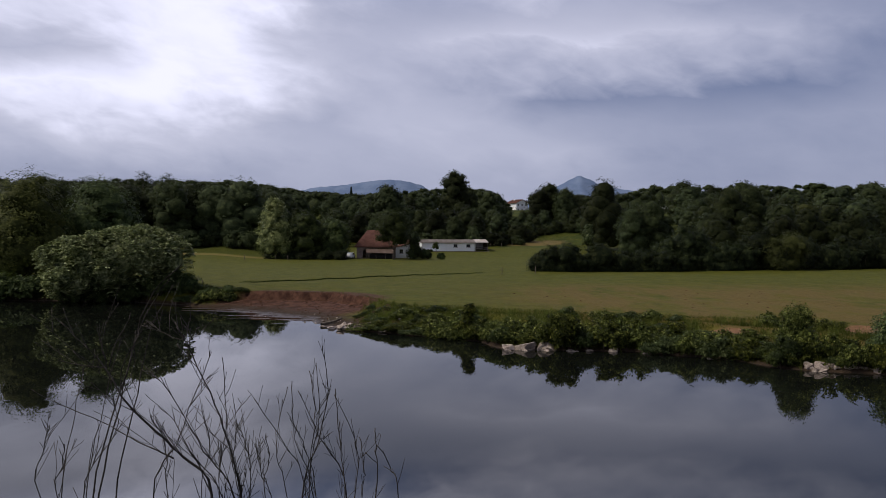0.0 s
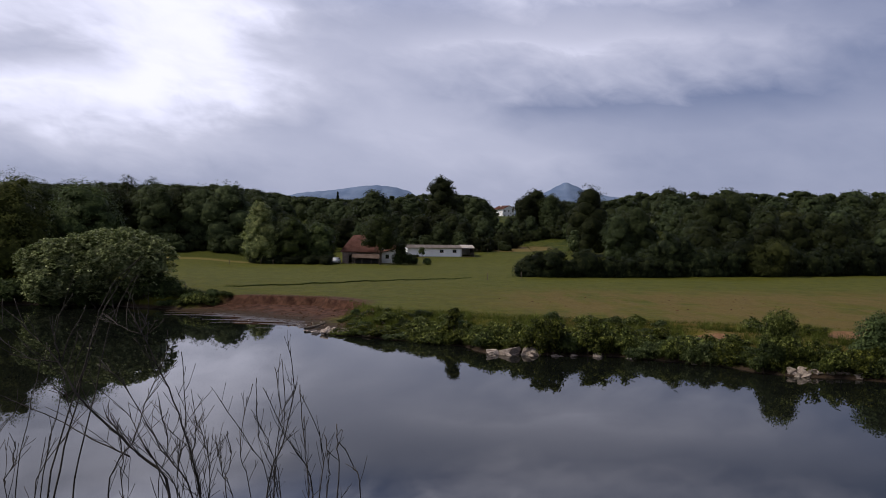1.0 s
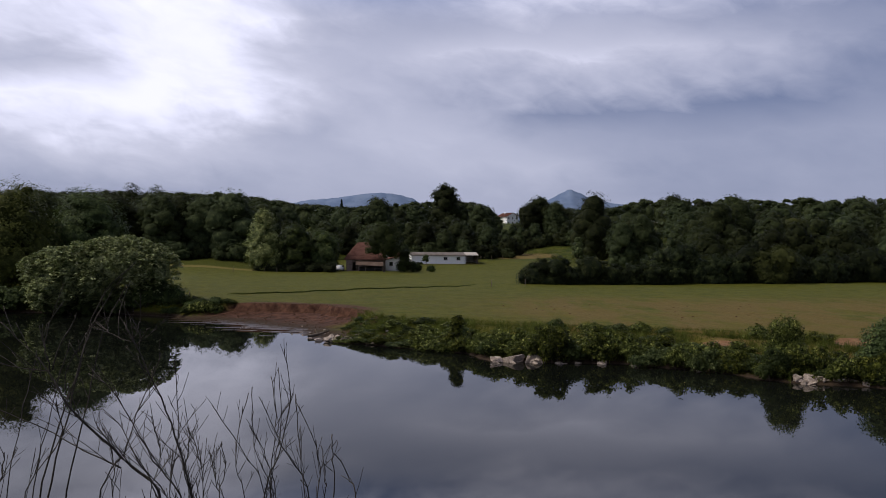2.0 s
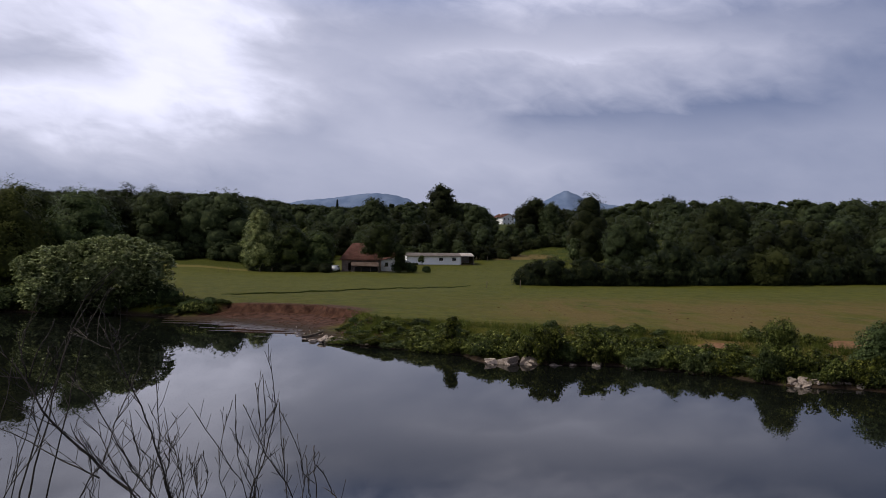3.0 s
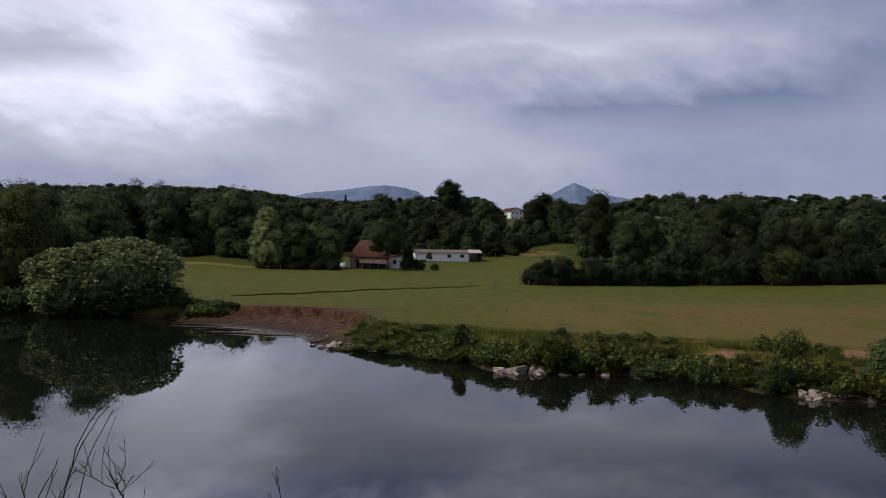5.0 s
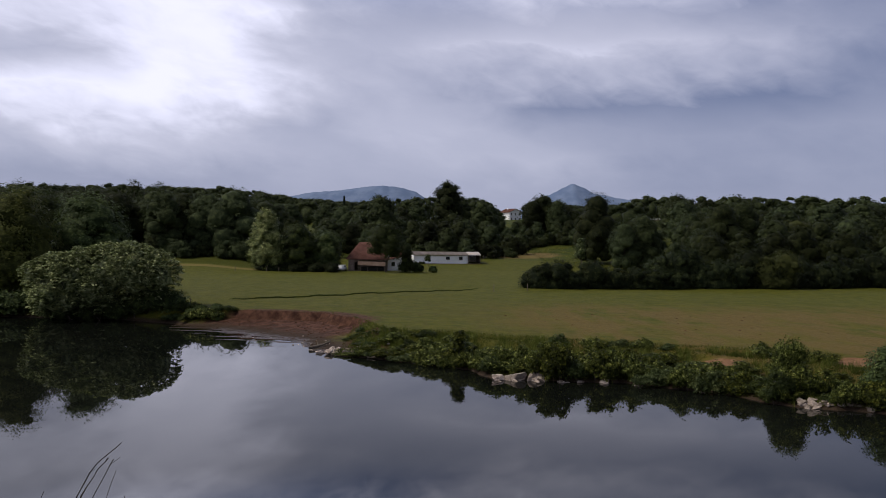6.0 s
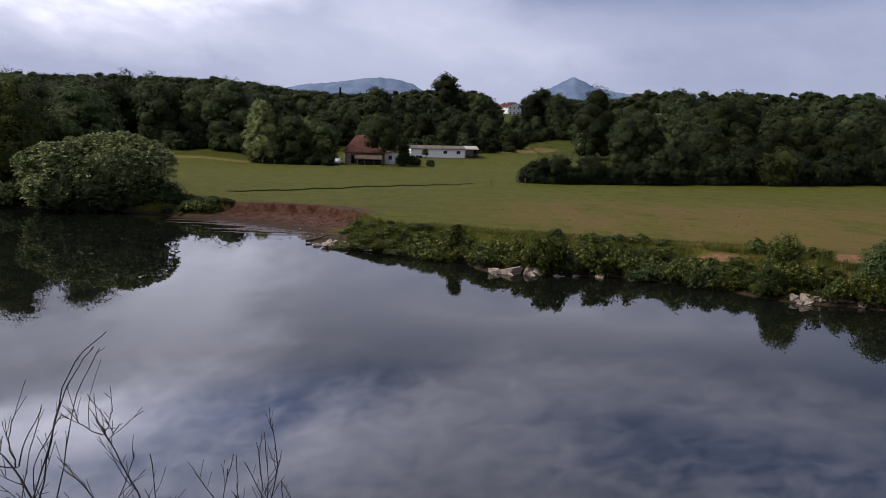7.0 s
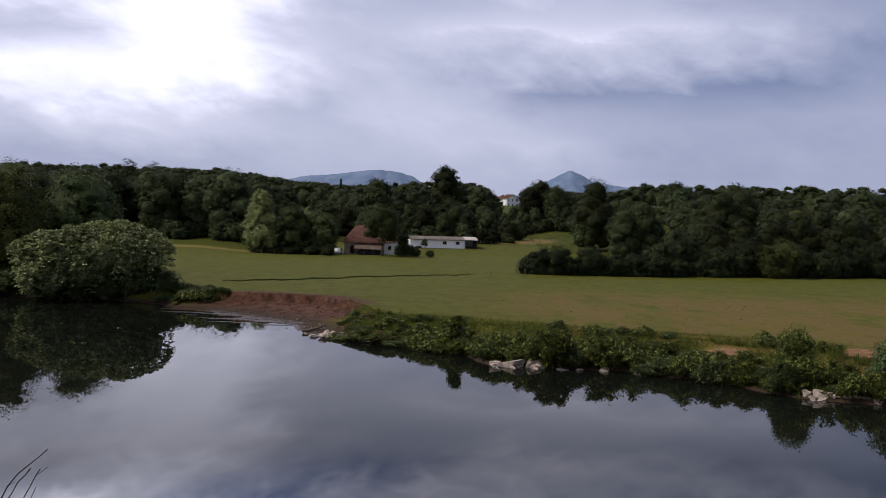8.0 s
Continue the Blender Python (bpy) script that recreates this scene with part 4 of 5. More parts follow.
# single trees that stand out
put(tree("lone_tree", 14.2, 9.2, 51, 16000, 0.27, M_LEAF_LIGHT, 13, 0.04, "tall pale green tree standing at the meadow's edge", clump=0.6, taper=0.45), -37.2, 180, height(-37, 180), 30)
put(tree("lone_tree", 10.6, 9.5, 52, 12000, 0.27, M_LEAF, 11, 0.05, "dark green round tree beside the pale tree", clump=0.6, core=0.68), -30.5, 182, height(-30, 182), 0)
put(tree("lone_tree", 8.6, 9.0, 53, 11000, 0.27, M_LEAF, 10, 0.05, "dark green spreading tree beside the barn", clump=0.6, core=0.68), -24.5, 184, height(-24, 184), 120)
put(tree("farm_tree", 10.8, 8.6, 54, 11200, 0.24, M_LEAF, 11, 0.3, "dark tree with a bare lower trunk before the barn", clump=0.7), -10.4, 178, height(-10, 178), 10)
put(tree("farm_tree", 4.9, 3.6, 55, 4200, 0.22, M_LEAF, 8, 0.1, "small drooping tree beside the whitewashed wall", clump=0.5), -6.0, 179, height(-6, 179), 60)
put(tree("hill_tree", 20.5, 11.5, 56, 8400, 0.52, M_CANOPY, 12, 0.1, "tall dark tree rising above the wood", clump=0.8, core=0.66), 5.0, 285, height(5, 285), 10)
put(tree("hill_tree", 17.0, 12.0, 57, 8400, 0.52, M_CANOPY, 12, 0.1, "broad dark tree rising above the wood", clump=0.8, core=0.66), -16.5, 250, height(-16, 250), 80)
put(tree("hill_tree", 15.5, 12.0, 58, 8400, 0.48, M_CANOPY, 12, 0.1, "broad dark tree below the farmhouse", clump=0.8, core=0.66), 41.0, 300, height(41, 300), 200)
put(tree("hill_tree", 13.5, 10.0, 66, 8000, 0.41, M_CANOPY, 11, 0.1, "dark tree with a ragged crown below the farmhouse", clump=0.8, core=0.66), 36.8, 296, height(37, 296), 30)
put(tree("hill_tree", 14.0, 9.0, 67, 8000, 0.41, M_CANOPY, 11, 0.1, "dark tree with a ragged crown beside the clearing", clump=0.8, core=0.66), 45.5, 292, height(45, 292), 130)
put(conifer("cypress", 15.5, 5.0, 60, "narrow dark conifer above the wood"), -37.8, 338, height(-38, 338))
fir = put(conifer("fir", 17.0, 7.0, 61, "dark fir on the skyline"), 245, 455, height(245, 455))
again(fir, 251, 459, height(251, 459), 50, 0.85)
put(tree("ivy_tree", 8.2, 2.6, 68, 2200, 0.28, M_LEAF_PALE, 8, 0.3, "slender tree with an ivy-covered trunk", clump=0.4), 36.2, 196, height(36, 196), 0)
put(tree("young_tree", 2.9, 2.2, 69, 500, 0.16, M_LEAF, 6, 0.4, "small young tree before the white shed", clump=0.3), -1.2, 200, height(-1, 200), 0)
for i, (x, y, h, wd, mat) in enumerate(((87, 190, 12.4, 13.5, M_CANOPY_OLIVE), (53, 200, 14.0, 9.5, M_CANOPY), (43.5, 214, 18.6, 13.0, M_CANOPY), (75, 208, 14.6, 12.0, M_CANOPY), (83, 214, 14.8, 11.5, M_CANOPY),
                                          (101, 190, 9.8, 12.0, M_CANOPY_OLIVE), (64, 186, 11.0, 10.5, M_CANOPY), (113, 186, 11.0, 11.0, M_CANOPY), (47.5, 198, 12.0, 8.0, M_CANOPY))):
    put(tree("hillside_tree", h, wd, 130 + i, 12000, 0.26, mat, 13, 0.1, "broad olive green tree with a rounded crown behind the hedge" if mat is M_CANOPY_OLIVE else "dark broad tree with a rounded crown behind the hedge", clump=0.6, round_top=0.8, core=0.66),
        x, y, height(x, y) - 0.3, 50 * i)
put(shrub("hedge_bush", lumpy(9, ((-1.6, 0, 2.4, 2.4, 2.2, 2.4), (1.4, 0, 3.4, 2.6, 2.2, 2.6), (0, -0.3, 1.2, 3.4, 2.0, 1.4)), 14, 0.8), 79, 10000, 0.18, M_CANOPY_OLIVE, "yellowish green bush in the hedge", clump=0.4, group="hedge bushes", core=0.74, soft=True),
    60.0, 139.5, height(60, 139.5) - 0.4, 0, 1.1, 1.1)
open_tree = put(tree("open_tree", 19.6, 9.0, 64, 3000, 0.30, M_CANOPY, 13, 0.2, "tall thin-leaved tree with sky showing through its crown", clump=0.55, core=0.12), -86.0, 232, height(-86, 232) - 0.3, 0)
again(open_tree, -80.5, 234, height(-80.5, 234) - 0.3, 110, 0.97)
# riverside trees that close the view upstream
put(tree("riverside_tree", 13.3, 12.5, 63, 26000, 0.22, M_LEAF_OLIVE, 14, 0.03, "tall olive green riverside tree with sunlit upper leaves", clump=0.7, group="riverside trees"), -53.5, 103, height(-53.5, 103), 40)
river_tree = tree("riverside_tree", 14.2, 12.0, 62, 24000, 0.24, M_LEAF, 13, 0.03, "tall dark riverside tree leaning over the water", clump=0.6, group="riverside trees")
put(river_tree, -46.5, 110, height(-46.5, 110), 0, 0.94)
for x, y, a, s in ((-62, 103, 70, 0.92), (-70, 112, 160, 1.05), (-60, 125, 20, 1.0), (-80, 108, 300, 0.95)):
    again(river_tree, x, y, height(x, y), a, s)

# hedge of bushes along the meadow
hedge = [shrub("hedge_bush", lumpy(i, lob, 14, 0.8), 70 + i, 11000, 0.18, M_HEDGE, "rounded dark green hedge bush at the meadow's far edge", clump=0.4, group="hedge bushes", core=0.74, soft=True)
         for i, lob in enumerate((((-2.0, 0, 1.9, 2.4, 2.2, 2.0), (-0.4, -0.3, 1.0, 4.2, 2.0, 1.1), (1.4, 0.3, 2.7, 2.5, 2.2, 2.5), (3.4, 0, 1.5, 1.8, 1.8, 1.5), (-3.8, 0.2, 1.2, 1.6, 1.6, 1.3)),
                                  ((-2.6, 0, 2.1, 2.5, 2.2, 2.1), (0, -0.3, 1.0, 4.4, 2.0, 1.2), (0.2, 0.3, 3.4, 2.7, 2.4, 2.9), (2.9, 0, 2.2, 2.4, 2.2, 2.2)),
                                  ((-3.0, 0, 1.6, 2.3, 2.0, 1.7), (0, -0.3, 0.9, 4.4, 1.8, 1.1), (0.0, 0.2, 2.2, 2.4, 2.2, 2.1), (2.8, 0, 1.8, 2.4, 2.0, 1.9))))]
for i, (k, x, y, s, tall) in enumerate(((0, 19.5, 132.5, 0.95, 1.0), (0, 28.5, 135, 1.05, 1.0), (2, 34.5, 136, 1.0, 1.0), (1, 43.0, 140, 1.18, 1.05), (2, 50.0, 139, 1.1, 1.1),
                                        (1, 56.5, 141, 1.12, 1.1), (2, 62.0, 142, 1.1, 0.95), (0, 68.0, 145, 1.15, 1.1), (1, 75.0, 148, 1.1, 0.95), (1, 83.0, 150, 1.15, 1.0),
                                        (0, 91.0, 152, 1.15, 1.1), (2, 24.5, 133.5, 0.8, 0.75), (2, 39.0, 137, 0.95, 1.0), (1, 99.0, 154, 1.15, 1.0), (2, 72, 146, 1.1, 1.1),
                                        (2, 79, 149, 1.2, 1.1), (2, 87, 151, 1.2, 1.1), (1, 18.4, 132.8, 0.72, 1.05))):
    if i in (0, 3, 4):
        put(hedge[k], x, y, height(x, y) - 0.5, 0, s, tall * 1.08)
    else:
        again(hedge[k], x, y, height(x, y) - 0.5, (37 * i) % 60 - 30 + 180 * (i % 2), s, tall)
for i, x in enumerate((-36.0, -32.5, -29.0, -25.5, -22.6)):
    again(hedge[2], x, 178.6 + 0.5 * (i % 2), height(x, 179) - 0.2, 25 * i, 0.72, 0.75)
meadow_bush = put(shrub("small_bush", ((0, 0, 0.7, 0.8, 0.8, 0.75),), 80, 900, 0.2, M_LEAF, "small round bush in the meadow by the shed", clump=0.3), 0.1, 178.5, height(0, 178.5))
again(meadow_bush, -4.0, 180.5, height(-4, 180.5), 40, 1.5)
for k, x in enumerate((-3.2, -2.4)):
    again(meadow_bush, x, 205.6 + 0.14 * (x + 5), height(x, 205.6), 50 * k, 0.45)
again(meadow_bush, -3.0, 180.5, height(-3, 180.5), 80, 1.2)

# the large pale bush at the water
lob = ((-9.6, 0, 3.9, 3.3, 3.4, 3.6), (-6.4, -0.6, 4.4, 3.4, 3.6, 3.7), (-3.2, 0, 4.9, 3.6, 3.8, 3.8), (0.2, -0.4, 5.4, 3.5, 3.8, 3.4), (2.8, 0, 5.1, 3.0, 3.4, 2.9),
       (-8.5, -1.5, 2.3, 3.6, 3.2, 2.3), (-4.2, -0.6, 2.9, 3.2, 3.0, 2.3), (0.9, 1.4, 2.6, 2.8, 2.2, 2.4))


def layered_bush(kind, lobes, seed, sprays, per, reach, size, mat, label):
    """A big bush whose leaves stand in flat, slightly drooping sprays, one above the other, with dark gaps between them."""
    r = np.random.default_rng(seed)
    base = new(kind)
    tagged(base, label, "bush")
    verts, faces = [], []
    for i in range(16):
        l = lobes[i % len(lobes)]
        rad = 0.02 + 0.014 * l[2]
        tube(verts, faces, limb_path((l[0] * 0.6, l[1] * 0.5, -0.3), (l[0] + r.normal(0, 0.6), l[1], l[2] + l[5] * 0.5), r, 0.15, 5), [rad, rad * 0.8, rad * 0.6, rad * 0.4, rad * 0.15], 5)
    mesh_object("stem", verts, faces, M_BARK, base, True)
    lob = np.array(lobes, float)
    area = lob[:, 3] * lob[:, 5]
    pick = r.choice(len(lob), sprays, p=area / area.sum())
    way = r.normal(0, 1, (sprays, 3))
    way[:, 2] = np.abs(way[:, 2]) * np.where(r.random(sprays) < 0.72, 1, -0.6)
    way /= np.linalg.norm(way, axis=1)[:, None]
    c = lob[pick, :3] + way * lob[pick, 3:] * r.uniform(0.90, 1.07, (sprays, 1))
    inside = np.zeros(sprays, bool)
    for i, l in enumerate(lob):                       # a spray deep inside another lobe would never be seen
        inside |= (np.linalg.norm((c - l[:3]) / l[3:], axis=1) < 0.84) & (pick != i)
    c = c[~inside & (c[:, 2] > 0.25)]
    n = len(c)
    a, d0 = r.uniform(0, 2 * math.pi, (n, per)), np.sqrt(r.uniform(0.02, 1, (n, per))) * reach * r.uniform(0.6, 1.3, (n, 1))
    off = np.stack([np.cos(a) * d0, np.sin(a) * d0, -0.55 * d0 ** 2 / reach + r.normal(0, 0.035, (n, per))], -1)
    at = (c[:, None, :] + off).reshape(-1, 3)
    nor = (np.stack([np.cos(a) * d0 * 0.7, np.sin(a) * d0 * 0.7, np.full((n, per), 1.0)], -1)).reshape(-1, 3)
    leaf_cloud("foliage", at, nor, size, r, mat, base, 0.26, 1.7, lobes=lobes, core=0.72)
    return base


put(layered_bush("riverside_bush", lumpy(7, lob, 26, 1.25), 90, 5200, 15, 0.42, 0.20, M_LEAF_SILVER,
                 "large rounded bush with pale green leaves overhanging the river"), -34.1, 92.5, 0.1, 0, 0.905, 1.10)
# added leaf masses fill the overhang so that its hollow stays dark
shade = shrub("shade_bush", ((-1.6, 0, 1.3, 1.8, 1.2, 1.5), (0.4, 0, 1.7, 2.0, 1.3, 1.8), (2.2, 0, 1.2, 1.6, 1.2, 1.4)), 91, 3000, 0.2, M_LEAF,
              "filler bush added for the dark hollow beneath the large pale bush", clump=0.4, group="shaded undergrowth", core=0.85)
for i, (x, y) in enumerate(((-31.6, 92.3), (-34.6, 93.0), (-38.2, 93.4), (-42.0, 94.4), (-43.6, 93.4))):
    (again if i else put)(shade, x, y, max(height(x, y), 0.0) - 0.2, 35 * i, 1.0)

# ---------- the far bank ----------
def blades(name, places, high, wide, seed, mat, label, lean=0.35):
    """Grass as one mesh of narrow pointed blades."""
    r = np.random.default_rng(seed)
    n = len(places)
    h = high * r.uniform(0.5, 1.3, (n, 1))
    a = r.uniform(0, 2 * math.pi, n)
    side = np.stack([np.cos(a), np.sin(a), np.zeros(n)], 1) * wide
    tip = np.concatenate([r.normal(0, lean, (n, 2)) * h, h], 1)
    q = np.stack([places - side, places + side, places + tip], 1).reshape(-1, 3)
    faces = np.arange(3 * n).reshape(n, 3)
    me = bpy.data.meshes.new(name)
    me.from_pydata(q.tolist(), [], faces.tolist())
    me.materials.append(mat)
    return tagged(new(name, me), label, "grass", kind="stuff")


def on_ground(x, y, sink=0.03):
    return np.stack([x, y, ground_z(x, y) - sink], 1)


bare = ((21.7, 60.2, 1.8, 1.5), (31.3, 59.2, 1.6, 1.4))


def is_bare(x, y, grow=1.0):
    return np.any([((x - cx) / (rx * grow)) ** 2 + ((y - cy) / (ry * grow)) ** 2 < 1 for cx, cy, rx, ry in bare], axis=0)


rng = np.random.default_rng(11)
brambles = [shrub("bramble_bush", lumpy(30 + i, lob, 22, 0.27), 100 + i, n, sz, mat, label, clump=0.22, group="bank bushes", stems=5, spread=0.6, tri=True, core=0.54)
            for i, (n, sz, mat, label, lob) in enumerate((
                (2900, 0.112, M_BRAMBLE, "tangled green bramble mound on the river bank", ((-0.7, 0, 0.6, 0.8, 0.7, 0.6), (0.5, 0.1, 0.8, 0.8, 0.8, 0.75), (1.3, -0.2, 0.5, 0.6, 0.6, 0.5), (0, -0.6, 0.3, 1.1, 0.5, 0.4))),
                (2800, 0.112, M_BRAMBLE, "leafy green bush hanging over the river bank", ((0, 0, 1.0, 0.7, 0.7, 0.95), (0.8, 0, 0.6, 0.7, 0.6, 0.6), (-0.8, 0, 0.5, 0.7, 0.6, 0.5))),
                (2600, 0.108, M_LEAF_PALE, "light green weedy bush on the river bank", ((-0.9, 0, 0.4, 0.7, 0.7, 0.4), (0.2, 0, 0.6, 0.8, 0.7, 0.55), (1.2, 0.1, 0.4, 0.6, 0.6, 0.4))),
                (2700, 0.110, M_LEAF, "dark green bush on the river bank", ((0, 0, 0.85, 0.9, 0.8, 0.8), (-0.7, 0.2, 0.6, 0.6, 0.6, 0.6), (0.8, -0.1, 0.4, 0.7, 0.6, 0.45)))))]
used = set()


def plant(k, x, y, turn, s, tall):
    z = max(height(x, y), 0.0) - 0.06
    if k in used:
        again(brambles[k], x, y, z, turn, s, tall)
    else:
        used.add(k)
        put(brambles[k], x, y, z, turn, s, tall)


count = 0
for depth, step, size, tall0 in ((0.15, 1.25, 0.95, 1.0), (1.6, 1.9, 1.0, 0.85), (3.6, 2.3, 0.95, 0.75), (6.2, 3.0, 0.8, 0.55)):
    x = -8.6
    while x < 42:
        x += step * rng.uniform(0.7, 1.35)
        px = x + rng.uniform(-0.3, 0.3)
        room = float(np.interp(px, lip_x, lip_y) - np.interp(px, shore_x, shore_y))
        if depth > room - 0.4:
            continue
        py = float(np.interp(px, shore_x, shore_y)) + depth + rng.uniform(-0.5, 0.6)
        if is_bare(px, py + 0.6, 1.25) or is_bare(px, py - 1.2, 1.1):
            continue
        if depth < 1 and (4.2 < px < 8.4 or 22.8 < px < 25.8):
            py += 2.0
        taper = float(np.interp(px, (-9, -6, -2, 2, 50), (0.32, 0.5, 0.75, 1.0, 1.0)))
        k = int(rng.choice(4, p=(0.44, 0.22, 0.24, 0.10)))
        tall1 = tall0 if depth > 1 else float(np.interp(px, (5, 10), (0.95, 1.3)))
        plant(k, px, py, rng.uniform(-40, 40) + 180 * int(rng.integers(2)), size * rng.uniform(0.82, 1.12) * (0.6 + 0.4 * taper), tall1 * taper * rng.uniform(0.82, 1.12))
        count += 1

for _ in range(16):
    px = rng.uniform(-7.6, -1.5)
    y0, y1 = float(np.interp(px, shore_x, shore_y)), float(np.interp(px, lip_x, lip_y))
    plant(int(rng.integers(4)), px, y0 + (y1 - y0) * rng.uniform(0.2, 0.95), rng.uniform(0, 360), rng.uniform(0.35, 0.6), rng.uniform(0.5, 0.9))
edge = 9.0
while edge < 42:
    edge += rng.uniform(1.2, 2.6)
    py = float(np.interp(edge, lip_x, lip_y)) - rng.uniform(0.3, 2.0)
    if not (is_bare(edge, py, 1.3) or is_bare(edge, py - 1.6, 1.1)):
        plant(int(rng.choice(4, p=(0.5, 0.2, 0.2, 0.1))), edge, py, rng.uniform(0, 360), rng.uniform(0.5, 0.95), rng.uniform(0.6, 0.95))

for x, y, k in ((3.3, 63.2, 0), (3.9, 61.9, 1), (4.3, 60.6, 0), (4.5, 59.8, 3), (5.4, 60.4, 1), (6.6, 60.0, 0), (7.8, 60.2, 2), (8.9, 59.2, 0), (19.6, 54.9, 0), (20.6, 53.8, 1), (21.6, 52.4, 3), (22.3, 51.4, 0)):
    plant(k, x, y, 70 * k + 40 * x, 0.8, 0.9)
put(shrub("willow_bush", lumpy(61, ((0, 0, 2.2, 0.95, 0.85, 0.8), (0.4, 0, 1.9, 0.7, 0.6, 0.6), (-0.5, 0, 1.1, 0.9, 0.8, 0.8), (0.6, 0.1, 1.0, 0.9, 0.8, 0.8)), 16, 0.35), 120, 10000, 0.08, M_BRAMBLE,
          "upright green willow bush standing on the river bank", clump=0.35, core=0.5, spread=0.6, tri=True), 23.7, 53.4, height(23.7, 53.4) - 0.1, 0, 0.95, 1.26)
put(shrub("willow_bush", ((0, 0, 1.9, 1.5, 1.3, 1.6), (0.5, 0, 2.7, 1.1, 1.0, 1.0), (-0.7, 0, 1.0, 1.1, 1.0, 1.0), (1.2, 0, 1.4, 1.2, 1.1, 1.2)), 121, 7500, 0.11, M_LEAF,
          "dense dark green bush by the stony shore", clump=0.3), 29.0, 51.0, height(29.0, 51.0) - 0.1)
put(shrub("bank_sapling", ((0, 0, 1.6, 0.45, 0.45, 0.9), (0.15, 0, 2.2, 0.3, 0.3, 0.5)), 122, 900, 0.14, M_BRAMBLE, "slender sapling on the river bank", clump=0.25), 2.1, 63.6, height(2.1, 63.6))
overgrown = ((0, 0, 0.8, 1.6, 1.2, 0.8), (1.6, 0, 0.6, 1.2, 1.0, 0.6), (-1.7, 0.2, 0.6, 1.1, 1.0, 0.6))
put(shrub("bank_scrub", overgrown, 123, 3200, 0.15, M_BRAMBLE, "low green scrub between the big bush and the mud", clump=0.3), -25.0, 89.0, height(-25.0, 89.0) - 0.1, 0, 0.8)
low_scrub = put(shrub("bank_scrub", overgrown, 125, 2600, 0.13, M_LEAF, "dark low scrub beside the big bush", clump=0.3), -28.6, 90.4, height(-28.6, 90.4) - 0.15, 10, 0.6, 0.8)
for i, (x, y, k) in enumerate(((-27.2, 91.0, 0.75), (-25.8, 90.2, 0.62), (-24.0, 90.4, 0.55), (-22.6, 90.0, 0.42), (-26.6, 89.2, 0.5), (-23.4, 89.2, 0.36))):
    again(low_scrub, x, y, height(x, y) - 0.15, 55 * i, k, 0.95)
# upstream scrub under the riverside trees
scrub = put(shrub("bank_scrub", ((0, 0, 1.5, 3.0, 2.0, 1.6), (3, 0, 1.2, 2.4, 1.8, 1.3), (-3, 0, 1.3, 2.6, 1.8, 1.4)), 124, 4200, 0.3, M_LEAF, "dark scrub under the riverside trees", clump=0.5), -52, 94.5, 0.1)
for x, y in ((-60, 95.5), (-68, 97), (-77, 99), (-46, 99)):
    again(scrub, x, y, 0.1, rng.uniform(-30, 30), rng.uniform(0.9, 1.2))

# grass
n = 60000
x, y = rng.uniform(-34, 46, n), rng.uniform(50, 92, n)
t = (y - np.interp(x, lip_x, lip_y))
keep = (t > -0.1) & ~is_bare(x, y) & (rng.random(n) < np.exp(-np.maximum(t, 0) / 1.6))
blades("meadow_grass", on_ground(x[keep], y[keep]), 0.13, 0.020, 12, M_BLADE, "short rough meadow grass along the bank")
n = 60000
x = rng.uniform(-8, 46, n)
f = rng.random(n)
y = np.interp(x, shore_x, shore_y) + f * (np.interp(x, lip_x, lip_y) - np.interp(x, shore_x, shore_y)) * 1.05 + 0.15
keep = ~is_bare(x, y) & ~((x < -5) & (rng.random(n) < 0.5))
blades("tall_bank_grass", on_ground(x[keep], y[keep]), 0.27, 0.018, 13, M_BLADE, "tall green grass and weeds on the bank", 0.6)
tuft = 1700
tx = rng.uniform(-7, 44, tuft)
ty = np.interp(tx, shore_x, shore_y) + rng.beta(1.1, 1.3, tuft) * (np.interp(tx, lip_x, lip_y) - np.interp(tx, shore_x, shore_y)) + 0.2
open_spot = ~is_bare(tx, ty, 1.2) & (np.sin(tx * 0.9) + np.sin(tx * 2.3 + 1.0) > -0.7)
tx, ty = np.repeat(tx[open_spot], 26), np.repeat(ty[open_spot], 26)
tx, ty = tx + rng.normal(0, 0.13, len(tx)), ty + rng.normal(0, 0.13, len(ty))
blades("grass_tussock", on_ground(tx, ty), 0.62, 0.016, 16, M_REED, "tall pale green grass tussocks on the river bank", 0.28)
# dark blades drawn along the line of a low bank's shadow
n = 11000
x = np.clip(rng.triangular(-26, -20, 8, n), -26, 8)
y = np.interp(x, (-26, -21.8, -17, -13.2, -8.8, -2, 8), (103.0, 105.5, 109, 112, 116, 121.5, 129)) + 0.6 * np.sin(x * 1.1) + 0.4 * np.sin(x * 2.7) + rng.normal(0, 0.22, n)
blades("grass_strip", on_ground(x, y), 0.16, 0.05, 14, M_LEAF, "strip of dark grass blades standing in for a low bank's shadow", 0.3)
n = 5200
x, y = rng.uniform(30, 46, n), rng.uniform(196, 262, n)
blades("rough_grass", on_ground(x, y), 0.28, 0.06, 15, M_BRAMBLE, "rough tall weeds on the hillside clearing", 0.4)


